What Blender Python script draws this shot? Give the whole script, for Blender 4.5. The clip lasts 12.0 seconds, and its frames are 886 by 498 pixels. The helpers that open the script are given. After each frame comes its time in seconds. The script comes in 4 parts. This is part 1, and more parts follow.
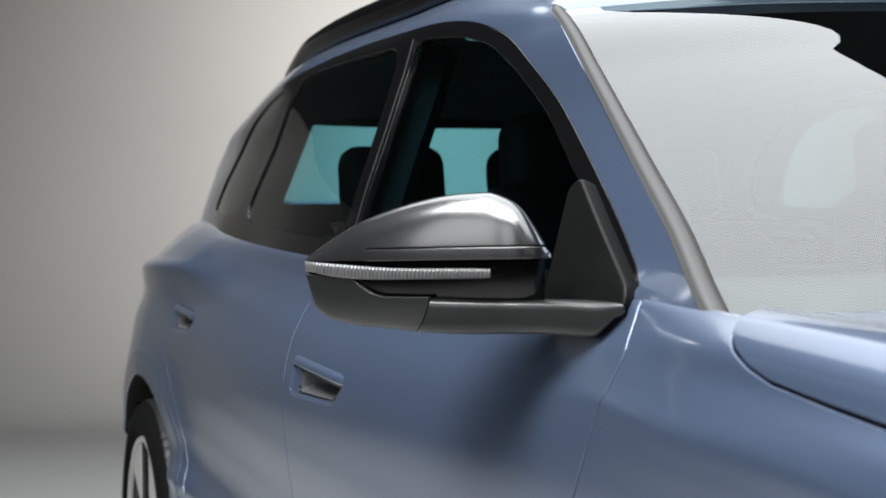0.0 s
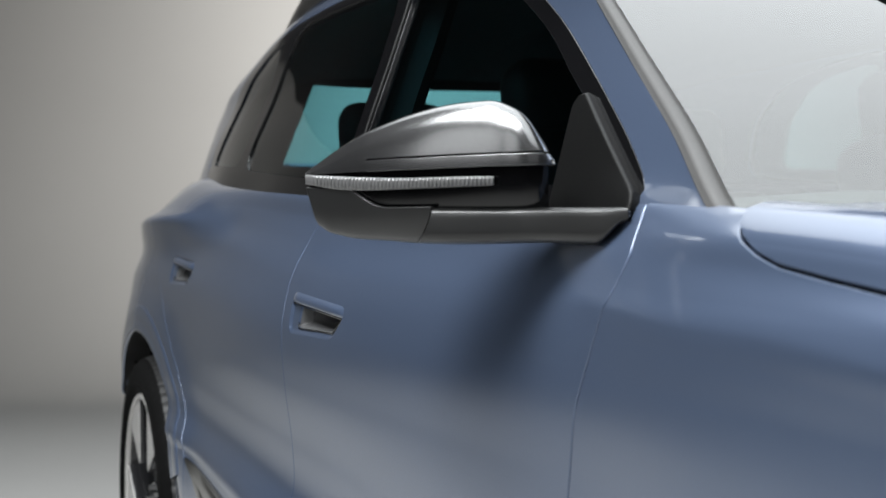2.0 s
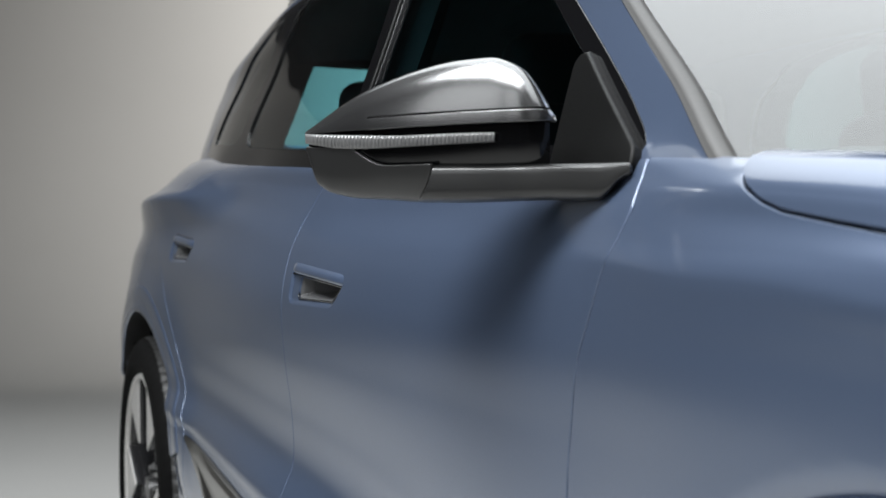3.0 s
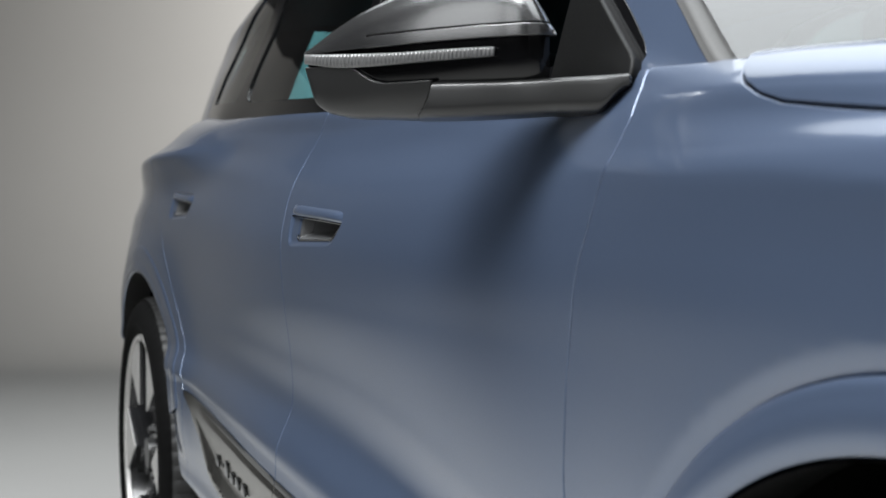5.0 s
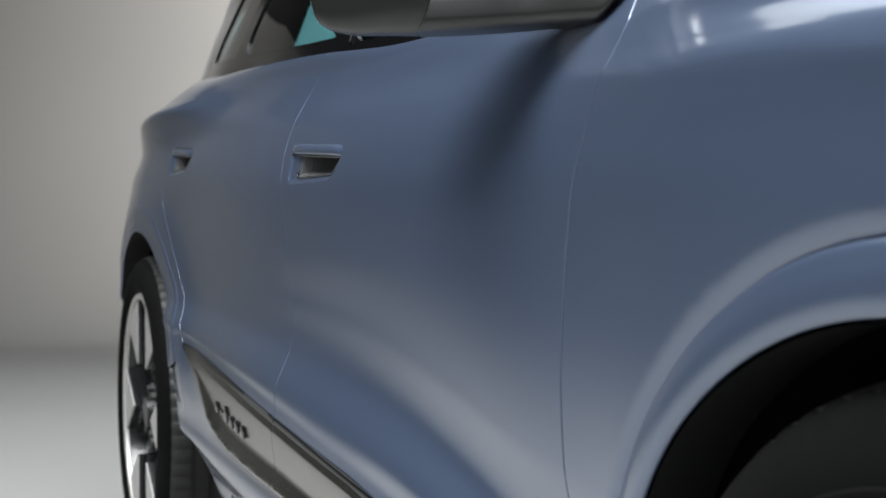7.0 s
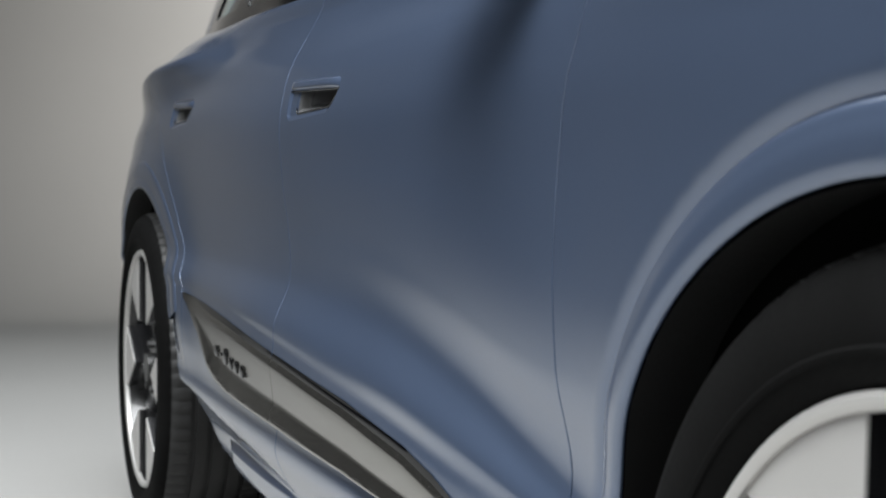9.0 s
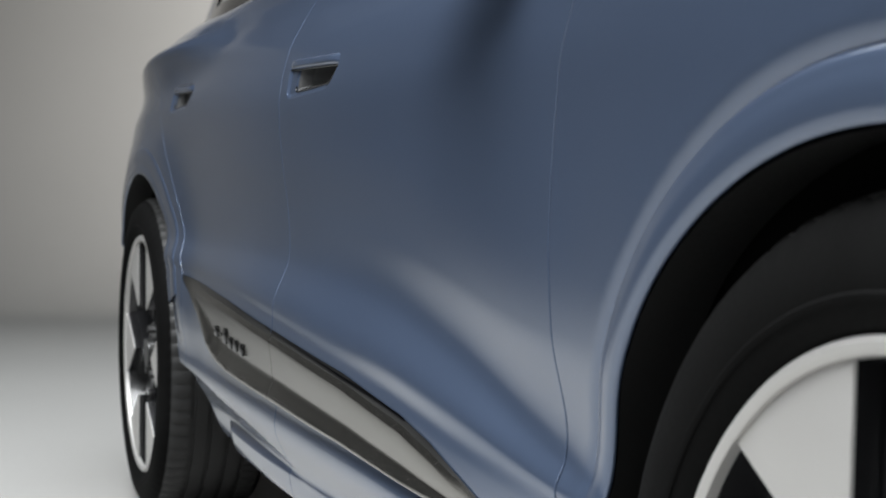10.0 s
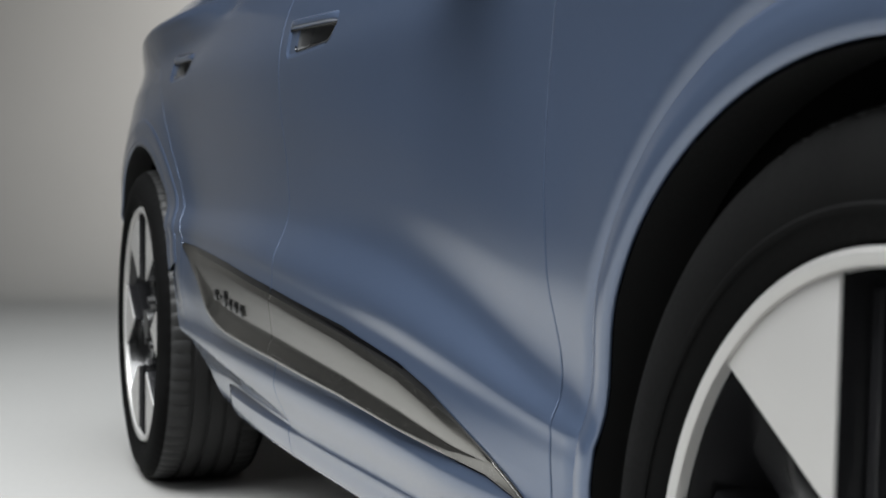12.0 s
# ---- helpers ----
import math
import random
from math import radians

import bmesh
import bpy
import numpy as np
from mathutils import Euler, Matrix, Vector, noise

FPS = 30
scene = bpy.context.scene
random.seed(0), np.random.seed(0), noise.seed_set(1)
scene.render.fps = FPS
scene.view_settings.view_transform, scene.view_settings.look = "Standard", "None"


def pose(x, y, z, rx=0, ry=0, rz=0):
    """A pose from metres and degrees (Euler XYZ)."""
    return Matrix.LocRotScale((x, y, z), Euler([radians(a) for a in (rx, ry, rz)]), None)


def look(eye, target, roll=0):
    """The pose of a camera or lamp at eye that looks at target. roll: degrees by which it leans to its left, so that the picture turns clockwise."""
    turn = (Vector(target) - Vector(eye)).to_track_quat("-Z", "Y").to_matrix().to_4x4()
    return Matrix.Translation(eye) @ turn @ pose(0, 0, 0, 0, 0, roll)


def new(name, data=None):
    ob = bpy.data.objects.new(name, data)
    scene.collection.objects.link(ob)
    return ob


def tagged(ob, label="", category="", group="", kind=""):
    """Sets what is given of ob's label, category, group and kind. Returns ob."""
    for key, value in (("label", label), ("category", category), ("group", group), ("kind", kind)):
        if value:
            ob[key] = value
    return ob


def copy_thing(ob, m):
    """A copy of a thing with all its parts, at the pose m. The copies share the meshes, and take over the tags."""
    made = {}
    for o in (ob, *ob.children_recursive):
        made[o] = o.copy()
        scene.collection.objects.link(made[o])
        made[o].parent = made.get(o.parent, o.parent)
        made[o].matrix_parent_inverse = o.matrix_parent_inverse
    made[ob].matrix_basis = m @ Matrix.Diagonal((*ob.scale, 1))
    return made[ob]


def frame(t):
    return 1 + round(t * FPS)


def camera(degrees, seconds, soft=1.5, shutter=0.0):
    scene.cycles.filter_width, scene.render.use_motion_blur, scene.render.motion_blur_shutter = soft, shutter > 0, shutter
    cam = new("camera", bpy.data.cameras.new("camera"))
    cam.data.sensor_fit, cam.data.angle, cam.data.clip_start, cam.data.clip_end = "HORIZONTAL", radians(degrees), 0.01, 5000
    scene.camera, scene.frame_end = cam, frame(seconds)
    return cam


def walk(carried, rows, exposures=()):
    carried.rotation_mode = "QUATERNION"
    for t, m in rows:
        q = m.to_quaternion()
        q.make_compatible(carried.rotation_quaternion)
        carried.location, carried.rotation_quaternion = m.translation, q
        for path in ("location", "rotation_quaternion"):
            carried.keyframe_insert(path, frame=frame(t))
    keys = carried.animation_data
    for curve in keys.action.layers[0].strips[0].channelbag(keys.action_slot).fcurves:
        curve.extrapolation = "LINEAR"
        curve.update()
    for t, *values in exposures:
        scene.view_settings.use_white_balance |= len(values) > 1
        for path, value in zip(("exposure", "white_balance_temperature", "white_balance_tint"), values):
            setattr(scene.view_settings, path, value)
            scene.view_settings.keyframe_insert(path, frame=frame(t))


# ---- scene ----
cam = camera(32.6, 12.0)
PATH = [
    (0, (-1.432, -0.682, 1.07), (-0.76, 1.201, 1.079), -1.0),
    (0.5, (-1.432, -0.677, 1.056), (-0.759, 1.206, 1.058), -1.0),
    (1, (-1.43, -0.671, 1.036), (-0.758, 1.213, 1.035), -0.9),
    (1.5, (-1.43, -0.667, 1.017), (-0.757, 1.217, 1.014), -0.8),
    (2, (-1.429, -0.663, 1.0), (-0.756, 1.221, 0.993), -0.7),
    (2.5, (-1.428, -0.66, 0.985), (-0.756, 1.224, 0.974), -0.6),
    (3, (-1.427, -0.656, 0.968), (-0.755, 1.227, 0.953), -0.6),
    (5, (-1.425, -0.654, 0.904), (-0.754, 1.23, 0.875), -0.4),
    (5.5, (-1.423, -0.653, 0.889), (-0.753, 1.231, 0.856), -0.4),
    (6, (-1.426, -0.66, 0.869), (-0.755, 1.224, 0.836), -0.3),
    (6.5, (-1.429, -0.663, 0.852), (-0.756, 1.22, 0.815), -0.2),
    (7, (-1.432, -0.669, 0.833), (-0.758, 1.214, 0.792), -0.2),
    (9, (-1.433, -0.692, 0.76), (-0.762, 1.191, 0.705), 0.1),
    (9.5, (-1.436, -0.705, 0.747), (-0.764, 1.178, 0.69), 0.2),
    (10, (-1.438, -0.711, 0.731), (-0.766, 1.172, 0.674), 0.2),
    (10.5, (-1.439, -0.714, 0.723), (-0.766, 1.169, 0.659), 0.2),
    (11, (-1.44, -0.718, 0.71), (-0.767, 1.164, 0.644), 0.2),
    (11.5, (-1.443, -0.729, 0.698), (-0.77, 1.153, 0.631), 0.3),
    (12, (-1.445, -0.734, 0.685), (-0.771, 1.148, 0.617), 0.3),
]
walk(cam, [(t, look(eye, target, roll)) for t, eye, target, roll in PATH])

# ---- light and surroundings ----
cam.data.dof.use_dof = True
cam.data.dof.focus_distance = 1.7
cam.data.dof.aperture_fstop = 9.5

world = bpy.data.worlds.new("studio_world")
scene.world = world
world.use_nodes = True
world.node_tree.nodes["Background"].inputs[0].default_value = (0.75, 0.8, 0.85, 1)
world.node_tree.nodes["Background"].inputs[1].default_value = 0.02
scene.view_settings.exposure = 0.0


def area_lamp(name, eye, target, sx, sy, watts, colour=(1, 1, 1), spread=180):
    data = bpy.data.lights.new(name, "AREA")
    data.shape, data.size, data.size_y, data.energy, data.color = "RECTANGLE", sx, sy, watts, colour
    data.spread = radians(spread)
    ob = new(name, data)
    ob.matrix_world = look(eye, target)
    return ob


area_lamp("ceiling_softbox", (0.05, 1.4, 5.2), (0.05, 1.4, 0.0), 3.9, 11.8, 370, (0.95, 1.0, 1.03), 150)
# the front one is an added fill, unseen, that lifts fender and wheel
area_lamp("front_fill", (-3.1, -5.4, 3.6), (-0.95, 0.6, 0.8), 6.0, 3.6, 20, (0.97, 1.0, 1.02), 170)
area_lamp("key_softbox", (-2.75, 0.5, 5.15), (-0.9, 0.7, 0.9), 3.4, 2.6, 295, (0.97, 1.0, 1.02), 120)
area_lamp("side_softbox", (-4.5, -0.2, 2.6), (-0.9, 0.5, 1.0), 2.4, 2.0, 34, (0.97, 1.0, 1.02), 170)
area_lamp("backdrop_lamp", (3.4, 7.6, 3.9), (2.9, 11.8, 2.0), 1.6, 1.0, 205, (1.0, 0.985, 0.96), 110)


# ---- materials ----
def material(name, colour, rough=0.5, metal=0.0, coat=0.0, coat_rough=0.03, grain=0.0, scale=200.0, bump=0.0, vary=0.0, vary_scale=6.0, spec=0.5, trans=0.0, ior=1.45):
    """A principled surface with colour and gloss variation at two scales and fine relief."""
    m = bpy.data.materials.new(name)
    m.use_nodes = True
    nt = m.node_tree
    p = nt.nodes["Principled BSDF"]
    p.inputs["Base Color"].default_value = (*colour, 1)
    p.inputs["Roughness"].default_value = rough
    p.inputs["Metallic"].default_value = metal
    p.inputs["Coat Weight"].default_value = coat
    p.inputs["Coat Roughness"].default_value = coat_rough
    p.inputs["Specular IOR Level"].default_value = spec
    p.inputs["Transmission Weight"].default_value = trans
    p.inputs["IOR"].default_value = ior
    if grain or vary or bump:
        tc = nt.nodes.new("ShaderNodeTexCoord")
        fine = nt.nodes.new("ShaderNodeTexNoise")
        fine.inputs["Scale"].default_value, fine.inputs["Detail"].default_value = scale, 4
        nt.links.new(tc.outputs["Object"], fine.inputs["Vector"])
        wide = nt.nodes.new("ShaderNodeTexNoise")
        wide.inputs["Scale"].default_value, wide.inputs["Detail"].default_value = vary_scale, 3
        nt.links.new(tc.outputs["Object"], wide.inputs["Vector"])
        for tex, amount, socket, base in ((fine, grain, "Roughness", rough), (wide, vary, "Base Color", None)):
            if not amount:
                continue
            if base is not None:
                mr = nt.nodes.new("ShaderNodeMapRange")
                mr.inputs["From Min"].default_value, mr.inputs["From Max"].default_value = 0.3, 0.7
                mr.inputs["To Min"].default_value, mr.inputs["To Max"].default_value = max(0.0, base - amount), base + amount
                nt.links.new(tex.outputs["Fac"], mr.inputs["Value"])
                nt.links.new(mr.outputs["Result"], p.inputs[socket])
            else:
                ramp = nt.nodes.new("ShaderNodeValToRGB")
                ramp.color_ramp.elements[0].position, ramp.color_ramp.elements[1].position = 0.3, 0.7
                ramp.color_ramp.elements[0].color = (*[c * (1 - amount) for c in colour], 1)
                ramp.color_ramp.elements[1].color = (*[min(1, c * (1 + amount)) for c in colour], 1)
                nt.links.new(tex.outputs["Fac"], ramp.inputs["Fac"])
                nt.links.new(ramp.outputs["Color"], p.inputs[socket])
        if bump:
            b = nt.nodes.new("ShaderNodeBump")
            b.inputs["Strength"].default_value, b.inputs["Distance"].default_value = bump, 0.001
            nt.links.new(fine.outputs["Fac"], b.inputs["Height"])
            nt.links.new(b.outputs["Normal"], p.inputs["Normal"])
    return m


PAINT = material("blue_paint", (0.088, 0.121, 0.194), 0.36, 0.55, 1.0, 0.08, grain=0.03, scale=900, vary=0.02, vary_scale=3)
GLOSS_BLACK = material("gloss_black", (0.004, 0.004, 0.0045), 0.10)
CAP_BLACK = material("black_mirror_cap", (0.012, 0.012, 0.0125), 0.26, coat=1.0, coat_rough=0.17, ior=2.0)
SATIN_BLACK = material("satin_black_plastic", (0.016, 0.016, 0.016), 0.30, spec=0.6, grain=0.02, scale=600, bump=0.012)
SAIL_BLACK = material("matt_black_plastic", (0.004, 0.004, 0.004), 0.42, spec=0.12, grain=0.06, scale=700, bump=0.05)
# one rubber twice: lighter as lit tread, darker as sidewall in the arch's shade
LIT_RUBBER = material("tyre_rubber_lit", (0.024, 0.024, 0.024), 0.5, spec=0.4, grain=0.08, scale=300, bump=0.1, vary=0.2)
SHADED_RUBBER = material("tyre_rubber_shaded", (0.005, 0.005, 0.005), 0.75, spec=0.05, grain=0.08, scale=300, bump=0.1, vary=0.25)
LIP_BLACK = material("arch_lip_black", (0.012, 0.012, 0.012), 0.45, spec=0.4, grain=0.05, scale=400)
LINER = material("arch_liner", (0.005, 0.005, 0.005), 0.9, spec=0.1, grain=0.05, scale=300)


def glass(name, tint, ior=1.5):
    """Thin tinted glass: it lets its colour through and mirrors by the angle."""
    m = bpy.data.materials.new(name)
    m.use_nodes = True
    nt = m.node_tree
    nt.nodes.remove(nt.nodes["Principled BSDF"])
    clear, gloss, mix, facing, power, add = (nt.nodes.new("ShaderNode" + k) for k in ("BsdfTransparent", "BsdfGlossy", "MixShader", "LayerWeight", "Math", "Math"))
    f0 = ((ior - 1) / (ior + 1)) ** 2
    facing.inputs["Blend"].default_value = 0.5
    power.operation, add.operation = "POWER", "MULTIPLY_ADD"
    power.inputs[1].default_value = 5.0
    add.inputs[1].default_value, add.inputs[2].default_value = 1 - f0, f0
    nt.links.new(facing.outputs["Facing"], power.inputs[0])
    nt.links.new(power.outputs[0], add.inputs[0])
    clear.inputs["Color"].default_value = (*tint, 1)
    gloss.inputs["Color"].default_value, gloss.inputs["Roughness"].default_value = (1, 1, 1, 1), 0.0
    nt.links.new(add.outputs[0], mix.inputs[0])
    nt.links.new(clear.outputs[0], mix.inputs[1])
    nt.links.new(gloss.outputs[0], mix.inputs[2])
    nt.links.new(mix.outputs[0], nt.nodes["Material Output"].inputs["Surface"])
    return m


TINTED = glass("tinted_side_glass", (0.40, 0.70, 0.75))
SCREEN_GLASS = glass("windscreen_glass", (0.62, 0.72, 0.70), 2.1)
CABIN = material("cabin_black", (0.012, 0.012, 0.013), 0.7, grain=0.08, scale=200, bump=0.05)
LENS = material("clear_lens", (0.13, 0.13, 0.13), 0.3, 0.2, coat=0.6, coat_rough=0.12)
BADGE = material("badge_black", (0.008, 0.008, 0.008), 0.2, coat=0.6)
MIRROR = material("mirror_glass", (0.9, 0.9, 0.9), 0.01, 1.0)
BRAKE = material("brake_steel", (0.07, 0.07, 0.07), 0.45, 0.8, grain=0.08, scale=200)
SILVER = material("machined_silver", (0.52, 0.51, 0.495), 0.45, 0.55, grain=0.05, scale=500, vary=0.03)
RIM_BLACK = material("rim_black", (0.01, 0.01, 0.011), 0.25, coat=0.4)
STRIP_GREY = material("strip_grey_metal", (0.27, 0.262, 0.244), 0.24, 0.95, grain=0.04, scale=700, vary=0.04)
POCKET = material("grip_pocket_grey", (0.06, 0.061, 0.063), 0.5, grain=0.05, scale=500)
STRIP_DARK = material("strip_dark", (0.016, 0.0157, 0.0153), 0.36, 0.1, spec=0.25, grain=0.03, scale=700)
CHROME_GREY = material("pillar_trim_grey", (0.034, 0.033, 0.032), 0.5, 0.0, grain=0.04, scale=500)
WALL = material("studio_wall_paint", (0.315, 0.309, 0.298), 0.85, grain=0.05, scale=60, vary=0.02, vary_scale=0.7)


# ---- mesh tools ----
def hermite(keys, n=None):
    """A smooth function of one variable through (t, value...) keys; values in numpy arrays."""
    k = np.array(keys, float)
    t, v = k[:, 0], k[:, 1:]
    d = (v[1:] - v[:-1]) / (t[1:] - t[:-1])[:, None]
    m = np.zeros_like(v)
    m[0], m[-1] = d[0], d[-1]
    a, b = d[:-1], d[1:]
    h0, h1 = (t[1:-1] - t[:-2])[:, None], (t[2:] - t[1:-1])[:, None]
    w = (h1 * a + h0 * b) / (h0 + h1)
    lim = 2.5 * np.minimum(abs(a), abs(b))
    m[1:-1] = np.where(a * b > 0, np.sign(w) * np.minimum(abs(w), lim), 0)

    def f(x):
        x = np.clip(np.asarray(x, float), t[0], t[-1])
        i = np.clip(np.searchsorted(t, x, side="right") - 1, 0, len(t) - 2)
        h = t[i + 1] - t[i]
        u = ((x - t[i]) / h)[..., None]
        h = h[..., None]
        out = (2 * u ** 3 - 3 * u ** 2 + 1) * v[i] + (u ** 3 - 2 * u ** 2 + u) * h * m[i] + (3 * u ** 2 - 2 * u ** 3) * v[i + 1] + (u ** 3 - u ** 2) * h * m[i + 1]
        return out[..., 0] if v.shape[1] == 1 else out

    return f


def smooth(a, b, x):
    u = np.clip((x - a) / (b - a), 0, 1)
    return u * u * (3 - 2 * u)


def loft(rails):
    """A surface from rails, functions y -> (w, z), by a smooth curve over their index: f(y, s) -> (w, z)."""
    def f(y, s):
        y, s = np.asarray(y, float), np.asarray(s, float)
        P = np.stack([r(y) for r in rails])
        n = len(rails)
        i = np.clip(np.floor(s).astype(int), 0, n - 2)
        u = (s - i)[..., None]
        idx = np.arange(y.size).reshape(y.shape)
        F = P.reshape(n, -1, 2)

        def at(k):
            return F[np.clip(k, 0, n - 1), idx]

        p0, p1, p2, p3 = at(i - 1), at(i), at(i + 1), at(i + 2)
        c1, c2, c3 = np.linalg.norm(p1 - p0, axis=-1) + 1e-6, np.linalg.norm(p2 - p1, axis=-1) + 1e-6, np.linalg.norm(p3 - p2, axis=-1) + 1e-6
        c1, c2, c3 = c1[..., None], c2[..., None], c3[..., None]
        m1 = ((p1 - p0) / c1 * c2 + (p2 - p1) / c2 * c1) / (c1 + c2) * c2
        m2 = ((p2 - p1) / c2 * c3 + (p3 - p2) / c3 * c2) / (c2 + c3) * c2
        m1 = np.where((i == 0)[..., None], p2 - p1, m1)
        m2 = np.where((i == n - 2)[..., None], p2 - p1, m2)
        return (2 * u ** 3 - 3 * u ** 2 + 1) * p1 + (u ** 3 - 2 * u ** 2 + u) * m1 + (3 * u ** 2 - 2 * u ** 3) * p2 + (u ** 3 - u ** 2) * m2

    return f


def in_outline(points, inset=0.0):
    """Signed distance (inside positive), less an inset, to a closed outline in the (y, z) plane."""
    p = np.array(points, float)
    q = np.roll(p, -1, axis=0)

    def f(P):
        a = P[..., 1:3]
        best = np.full(a.shape[:-1], 1e9)
        odd = np.zeros(a.shape[:-1], bool)
        for s, e in zip(p, q):
            d = e - s
            r = a - s
            h = np.clip((r @ d) / max(d @ d, 1e-12), 0, 1)
            best = np.minimum(best, ((r - h[..., None] * d) ** 2).sum(-1))
            if s[1] != e[1]:
                cross = (s[1] > a[..., 1]) != (e[1] > a[..., 1])
                odd ^= cross & (a[..., 0] < s[0] + (a[..., 1] - s[1]) * d[0] / d[1])
        return np.where(odd, 1, -1) * np.sqrt(best) - inset

    return f


def rounded(points, r=0.02, n=5):
    """The outline with its corners rounded."""
    out = []
    k = len(points)
    for i in range(k):
        a, b, c = (Vector(points[(i + j) % k]) for j in (-1, 0, 1))
        ra, rc = min(r, (a - b).length * 0.45), min(r, (c - b).length * 0.45)
        s, e = b + (a - b).normalized() * ra, b + (c - b).normalized() * rc
        for j in range(n + 1):
            u = j / n
            out.append(tuple(s * (1 - u) ** 2 + b * 2 * u * (1 - u) + e * u * u))
    return out


def panel(surf, us, vs, clips=(), depth=0.015, lip=0.0015, side=-1, back=0.0, centre=None):
    """A sheet cut from surf(u, v) -> points by the clip functions (kept where positive), with a rounded lip and a
    flange turned inwards. side=-1: the near side (x = -w), 1: the other, 0: both in one mesh. Returns a mesh with smooth normals."""
    U, V = np.meshgrid(us, vs, indexing="ij")
    polys = []

    def pts(u, v):
        return surf(u, v)

    def value(u, v):
        P = pts(u, v)
        out = np.full(P.shape[:-1], 1e9)
        for c in clips:
            out = np.minimum(out, c(P))
        return out

    F = value(U, V) if clips else np.ones_like(U)
    nu, nv = U.shape
    pos = F > 0
    cnt = pos[:-1, :-1].astype(int) + pos[1:, :-1] + pos[1:, 1:] + pos[:-1, 1:]
    verts, index = [], {}

    def vid(u, v):
        k = (round(u, 7), round(v, 7))
        if k not in index:
            index[k] = len(verts)
            verts.append((u, v))
        return index[k]

    cuts = {}
    # all crossings of the outline with the grid's edges at once
    pairs = []
    for di, dj in ((1, 0), (0, 1)):
        A, B = pos[:nu - di, :nv - dj], pos[di:, dj:]
        pairs += [((i, j), (i + di, j + dj)) for i, j in zip(*np.nonzero(A != B))]
    if pairs:
        ia, ja, ib, jb = np.array([(*a, *b) for a, b in pairs]).T
        ua, va, ub, vb = U[ia, ja], V[ia, ja], U[ib, jb], V[ib, jb]
        lo, hi, fa, fb = np.zeros(len(pairs)), np.ones(len(pairs)), F[ia, ja].copy(), F[ib, jb].copy()
        for _ in range(4):
            h = lo + (hi - lo) * np.clip(fa / (fa - fb), 0.02, 0.98)
            fm = value(ua + (ub - ua) * h, va + (vb - va) * h)
            same = (fm > 0) == (fa > 0)
            lo, fa = np.where(same, h, lo), np.where(same, fm, fa)
            hi, fb = np.where(same, hi, h), np.where(same, fb, fm)
        h = lo + (hi - lo) * fa / (fa - fb)
        for (a, b), cu, cv in zip(pairs, ua + (ub - ua) * h, va + (vb - va) * h):
            cuts[(a, b)] = cuts[(b, a)] = vid(float(cu), float(cv))

    def cut(a, b):
        return cuts[((int(a[0]), int(a[1])), (int(b[0]), int(b[1])))]

    for i, j in zip(*np.nonzero(cnt)):
        ring = [(i, j), (i + 1, j), (i + 1, j + 1), (i, j + 1)]
        if cnt[i, j] == 4:
            polys.append([vid(U[c], V[c]) for c in ring])
            continue
        poly = []
        for a, b in zip(ring, ring[1:] + ring[:1]):
            if pos[a]:
                poly.append(vid(U[a], V[a]))
            if pos[a] != pos[b]:
                poly.append(cut(a, b))
        poly = [p for n, p in enumerate(poly) if p != poly[n - 1]]
        if len(poly) > 2:
            polys.append(poly)
    uv = np.array(verts)
    e = 1e-4
    u, v = uv[:, 0], uv[:, 1]
    P = pts(u, v)
    N = np.cross(pts(u + e, v) - pts(u - e, v), pts(u, v + e) - pts(u, v - e))
    N /= np.linalg.norm(N, axis=1)[:, None] + 1e-12
    # outward: away from the car's middle line and up
    flip = (N[:, 0] * P[:, 0] + 0.4 * N[:, 2]) < 0 if centre is None else (N * (P - np.array(centre))).sum(1) < 0
    if flip.mean() > 0.5:
        N = -N
        polys = [p[::-1] for p in polys]
    P = P - N * back
    edge = {}
    for p in polys:
        for a, b in zip(p, p[1:] + p[:1]):
            edge[(a, b)] = 1
    rim = [(a, b) for (a, b) in edge if (b, a) not in edge and not (side == 0 and abs(P[a][0]) < 1e-3 and abs(P[b][0]) < 1e-3)]
    coords, normals, faces, fn = [tuple(c) for c in P], [], [list(p) for p in polys], []
    for p in polys:
        fn.append([tuple(N[k]) for k in p])
    if depth and rim:
        out = {}
        for a, b in rim:
            t = np.cross(P[b] - P[a], N[a])
            t /= np.linalg.norm(t) + 1e-12
            for k in (a, b):
                out.setdefault(k, []).append(t)
        r1, r2, od = {}, {}, {}
        for k, ts in out.items():
            t = np.mean(ts, axis=0)
            t /= np.linalg.norm(t) + 1e-12
            od[k] = t
            r1[k] = len(coords)
            coords.append(tuple(P[k] + t * lip - N[k] * lip))
            r2[k] = len(coords)
            coords.append(tuple(P[k] + t * lip - N[k] * depth))
        for a, b in rim:
            faces.append([b, a, r1[a], r1[b]])
            fn.append([tuple(N[b]), tuple(N[a]), tuple(od[a]), tuple(od[b])])
            faces.append([r1[b], r1[a], r2[a], r2[b]])
            fn.append([tuple(od[b]), tuple(od[a]), tuple(od[a]), tuple(od[b])])
    if side == 0:
        n = len(coords)
        coords = coords + [(-x, y, z) for x, y, z in coords]
        fn = fn + [[(-x, y, z) for x, y, z in f[::-1]] for f in fn]
        faces = faces + [[i + n for i in f[::-1]] for f in faces]
    if side > 0:
        coords = [(-x, y, z) for x, y, z in coords]
        faces = [f[::-1] for f in faces]
        fn = [[(-x, y, z) for x, y, z in f[::-1]] for f in fn]
    me = bpy.data.meshes.new("panel")
    me.from_pydata(coords, [], faces)
